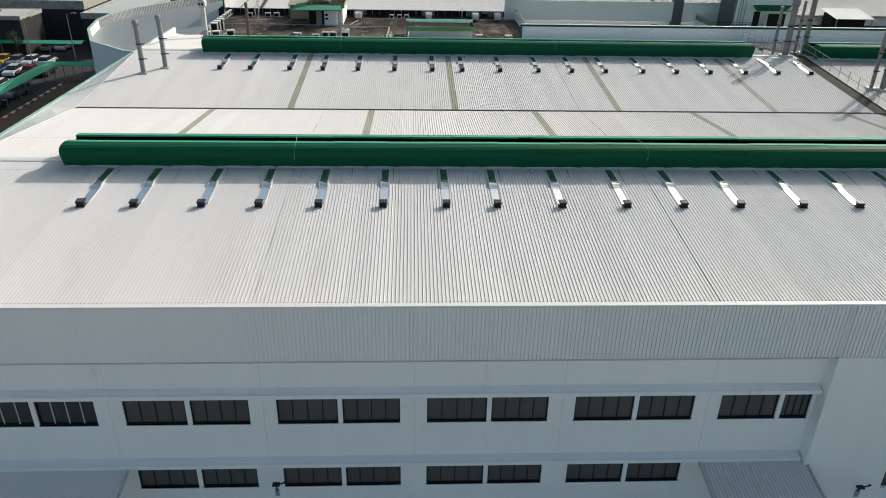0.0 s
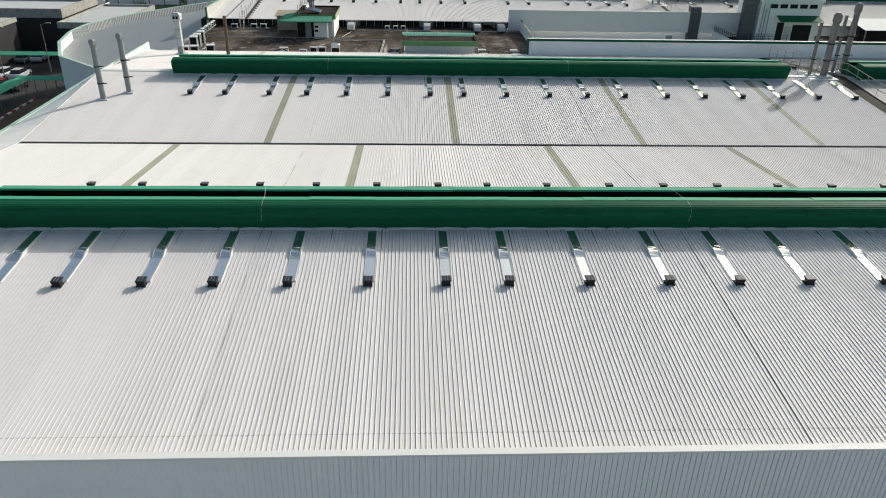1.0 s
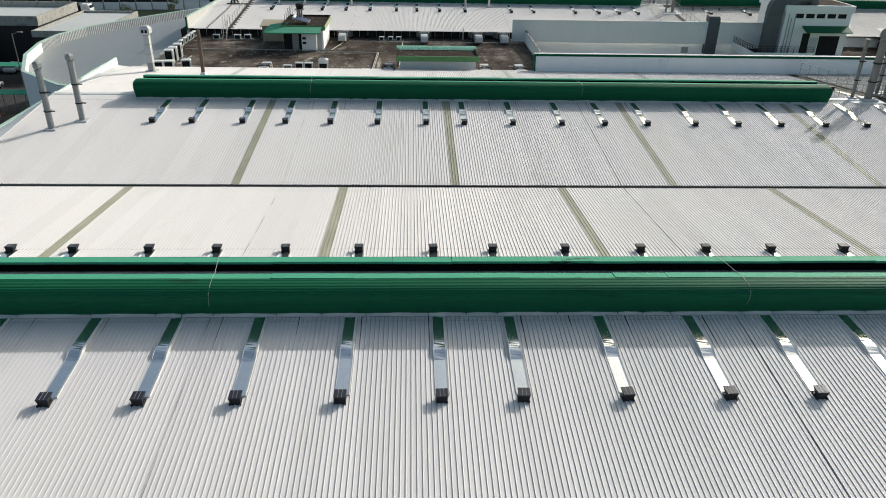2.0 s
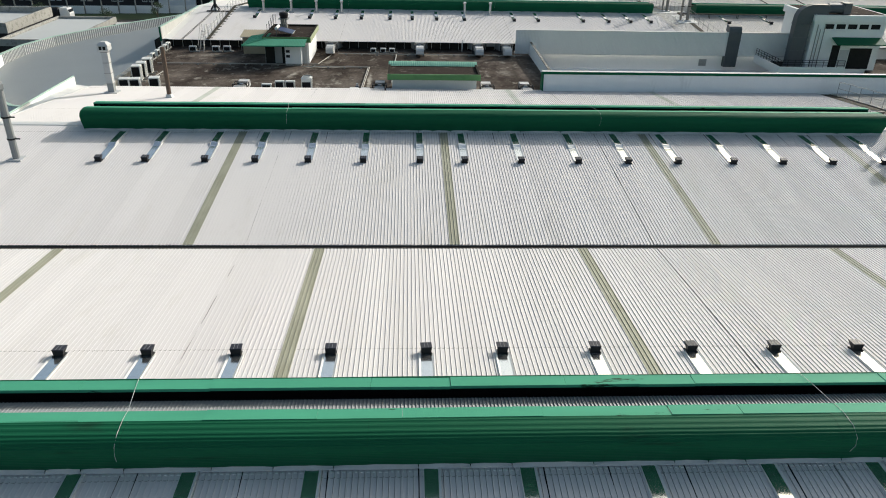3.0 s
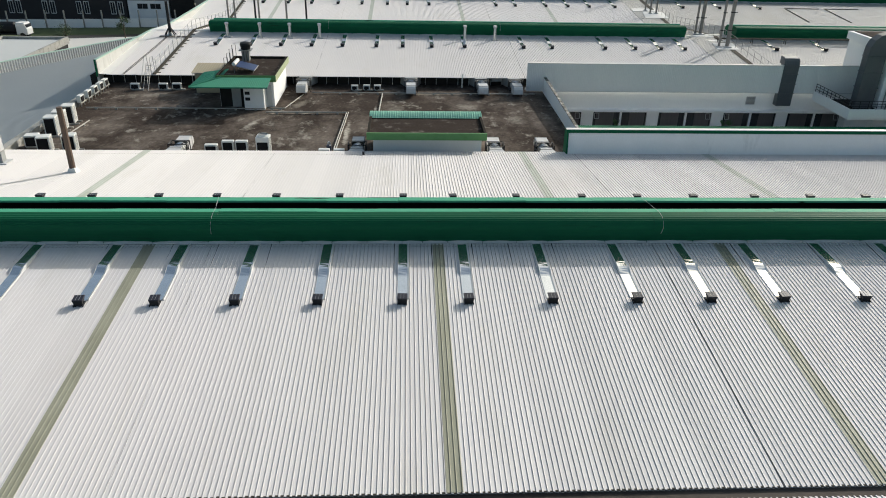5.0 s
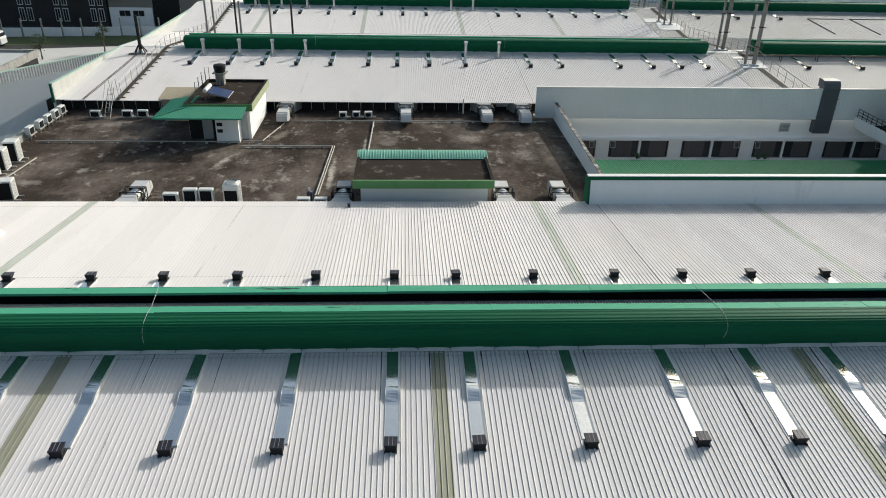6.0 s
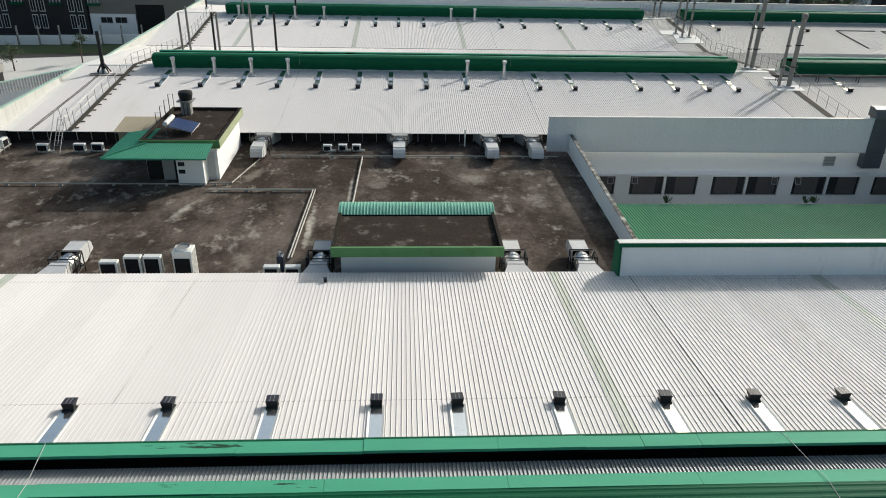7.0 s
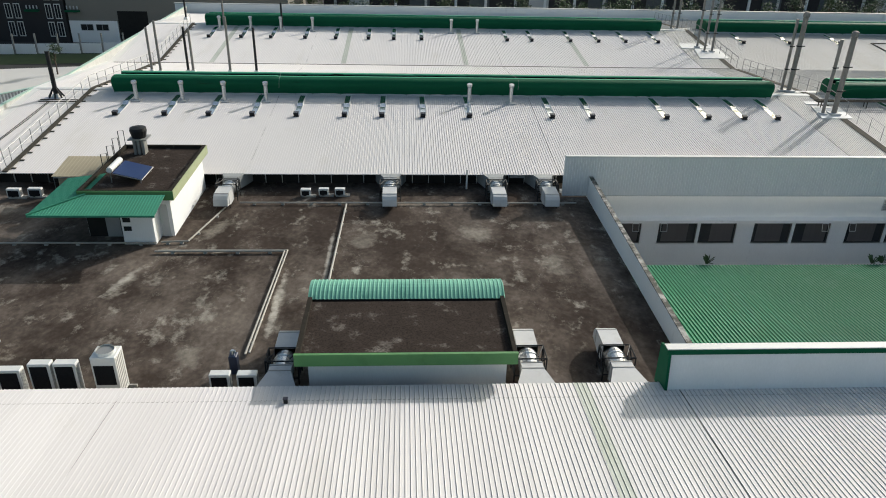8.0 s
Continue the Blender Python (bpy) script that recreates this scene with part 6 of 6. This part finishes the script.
for x, y in ((-62.5, 116), (-70, 122), (-57.5, 120)):
    lp = thing("street_lamp", "slim grey car park lamp post", "street lamp", "car park lamps", at=(x, y, GROUND))
    part("pole", Build().tube([(0, 0, 0), (0, 0, 7.5)], [0.09, 0.06], 8), STEEL, lp)
    part("arm", Build().tube([(0, 0, 7.4), (1.0, 0, 7.7)], 0.04, 6), STEEL, lp)
    part("head", Build().box(0.8, 1.5, -0.14, 0.14, 7.62, 7.76), STEEL, lp)

# boundary wall, road and houses beyond it
bw = thing("boundary_wall", "pale boundary wall with tall concrete posts", "wall", kind="structure")
for i in range(32):
    x = -127.7 + i * 3.5
    y = 187 + 0.12 * (x + 90)
    part("wall_panel", Build().box(x, x + 3.36, y, y + 0.15, GROUND, -1.85), PLASTER, bw)
    part("post", Build().box(x - 0.15, x + 0.07, y - 0.1, y + 0.16, GROUND, -0.2), CONC, bw)
b = Build()
b.quad((-140, 171, GROUND + 0.025), (-31, 186.5, GROUND + 0.025), (-31, 193, GROUND + 0.025), (-140, 182, GROUND + 0.025))
setting("grass_verge", b, GRASS, "rough grass verge before the boundary wall", "grass")
truck = thing("tanker_truck", "dark tanker truck with a white cab on the back road", "truck", at=(-74.6, 179.6, GROUND))
part("tank", Build().tube([(-4.2, 0, 1.75), (-4.0, 0, 1.75), (1.6, 0, 1.75), (1.8, 0, 1.75)], [0.8, 1.05, 1.05, 0.8], 16), DARK, truck)
part("cab", Build().prism([(2.1, 0.6), (4.1, 0.6), (4.1, 1.6), (3.7, 2.7), (2.1, 2.75)], -1.1, 1.1, "y"), PVC, truck, bevel=0.06)
part("windscreen", Build().box(3.75, 4.0, -0.95, 0.95, 1.65, 2.45), GLASS, truck)
part("chassis", Build().box(-4.3, 4.0, -0.9, 0.9, 0.55, 0.8), DARK, truck)
for x in (-3.4, -2.3, 3.1):
    for y in (-0.95, 0.95):
        part("wheel", Build().tube([(x, y - 0.15, 0.5), (x, y + 0.15, 0.5)], 0.5, 14), RUBBER, truck)

dh = thing("terrace_house", "charcoal house row with white-framed window groups", "house")
part("wall", Build().box(-120, -59.6, 200, 214, GROUND, 9), CHAR, dh)
for i in range(8):
    x = -111.9 + i * 7.0
    for z in (-2.5, 0.6, 3.8):
        fr = part("window", Build().box(x, x + 1.1, 199.93, 200.0, z, z + 2.6).box(x + 1.55, x + 2.65, 199.93, 200.0, z, z + 2.6), PVC, dh, "pair of white-framed windows")
        for j in (0.12, 0.6, 1.67, 2.15):
            part("pane", Build().box(x + j, x + j + 0.38, 199.9, 199.93, z + 0.15, z + 2.45), DARK, fr)
    part("awning", Build().box(x + 3.6, x + 6.0, 199.2, 199.99, 1.9, 2.2), GREEN, dh)
    for j in range(4):
        part("balcony_slat", Build().box(x + 3.7 + j * 0.6, x + 3.9 + j * 0.6, 199.9, 199.99, 2.3, 2.9), DUCT, dh)
th = thing("warehouse", "taupe warehouse with a white base band and dark gate", "warehouse")
part("wall", Build().box(-59.2, -20, 200.1, 225, 0.35, 10), TAUPE, th)
part("base_band", Build().box(-59.2, -50.7, 200.0, 225, GROUND, 0.35), PLASTER, th)
part("gate", Build().box(-50.5, -45.2, 200.05, 200.095, GROUND, 2.1), SHADE_STAIN, th)
part("side_wall", Build().box(-45.1, -20, 200.0, 225, GROUND, 0.35), TAUPE, th)
for x in (-57.3, -54.6):
    fr = part("window", Build().box(x, x + 2.25, 199.95, 200.0, -1.35, -0.2), FRAME, th)
    for j in range(2):
        part("pane", Build().box(x + 0.08 + j * 1.08, x + 1.08 + j * 1.08, 199.92, 199.95, -1.27, -0.28), DARK, fr)

# north parapet behind the last ventilator
b = Build().box(-30.2, 95, 167.0, 167.25, GROUND, 8.55)
setting("wall_north", b, PLASTER, "pale north parapet wall of the rear hall", "wall")
b = Build().box(-30.3, 95, 166.94, 167.3, 8.554, 8.64)
setting("coping_north", b, FRAME, "pale metal coping of the north wall", "coping")
hs = thing("shop_house", "dark shop row with pale columns behind the trees", "shop row")
part("wall", Build().box(-15, 130, 214, 226, GROUND, 8), CHAR, hs)
for i in range(24):
    x = -13 + i * 6
    part("column", Build().box(x, x + 0.5, 213.7, 214, GROUND, 8), PLASTER if i % 3 else FRAME, hs)
for i in range(12):
    x = -10 + i * 12
    part("shutter", Build().box(x, x + 4, 213.9, 213.99, GROUND, 5.5), DUCT_BLACK if i % 3 else FRAME, hs)


def tree(seed, h, spread):
    rng = random.Random(seed)
    t = thing("tree", "leafy green tree behind the factory", "tree", "trees behind the factory")
    tk = Build().tube([(0, 0, 0), (0.1, 0.05, h * 0.25), (0.0, 0.1, h * 0.5), (0.15, 0, h * 0.7)], [0.22, 0.17, 0.13, 0.07], 7)
    part("trunk", tk, BARK, t)
    centres = []
    for i in range(7):
        a, z = rng.uniform(0, 6.28), h * rng.uniform(0.45, 0.85)
        r = spread * rng.uniform(0.3, 0.75)
        p = (r * math.cos(a), r * math.sin(a), z)
        part("limb", Build().tube([(0.05, 0.05, h * 0.42), (p[0] * 0.5, p[1] * 0.5, z * 0.85), p], [0.08, 0.05, 0.025], 5), BARK, t)
        centres.append(p)
    centres.append((0, 0, h * 0.9))
    lf = Build()
    for i in range(900):
        c = rng.choice(centres)
        p = Vector(c) + Vector((rng.gauss(0, 0.5), rng.gauss(0, 0.5), rng.gauss(0, 0.38))) * spread * 0.5
        d = Vector((rng.uniform(-1, 1), rng.uniform(-1, 1), rng.uniform(-0.6, 0.6))).normalized() * rng.uniform(0.14, 0.3)
        e = d.cross(Vector((rng.uniform(-1, 1), rng.uniform(-1, 1), 1))).normalized() * rng.uniform(0.07, 0.14)
        lf.quad(tuple(p - d), tuple(p + e), tuple(p + d), tuple(p - e))
    tagged(part("crown", lf, LEAF, t), kind="stuff")
    return t


kinds = [tree(1, 8.5, 2.6), tree(2, 9.5, 2.2), tree(3, 7.5, 3.0)]
for i in range(34):
    x = -18 + i * 3.9 + random.uniform(-1.2, 1.2)
    m = pose(x, 196 + random.uniform(-5, 8), GROUND, 0, 0, random.uniform(0, 360))
    if i < 3:
        kinds[i].matrix_basis = m
    else:
        copy_thing(kinds[i % 3], m @ Matrix.Diagonal((1, 1, random.uniform(0.85, 1.25), 1)))
for x, y in ((-67, 121.0), (-60, 170), (-75, 176), (-52, 176), (-84, 178)):
    copy_thing(kinds[int(-x) % 3], pose(x, y, GROUND, 0, 0, x * 7) @ Matrix.Diagonal((0.6, 0.6, 0.5, 1)))
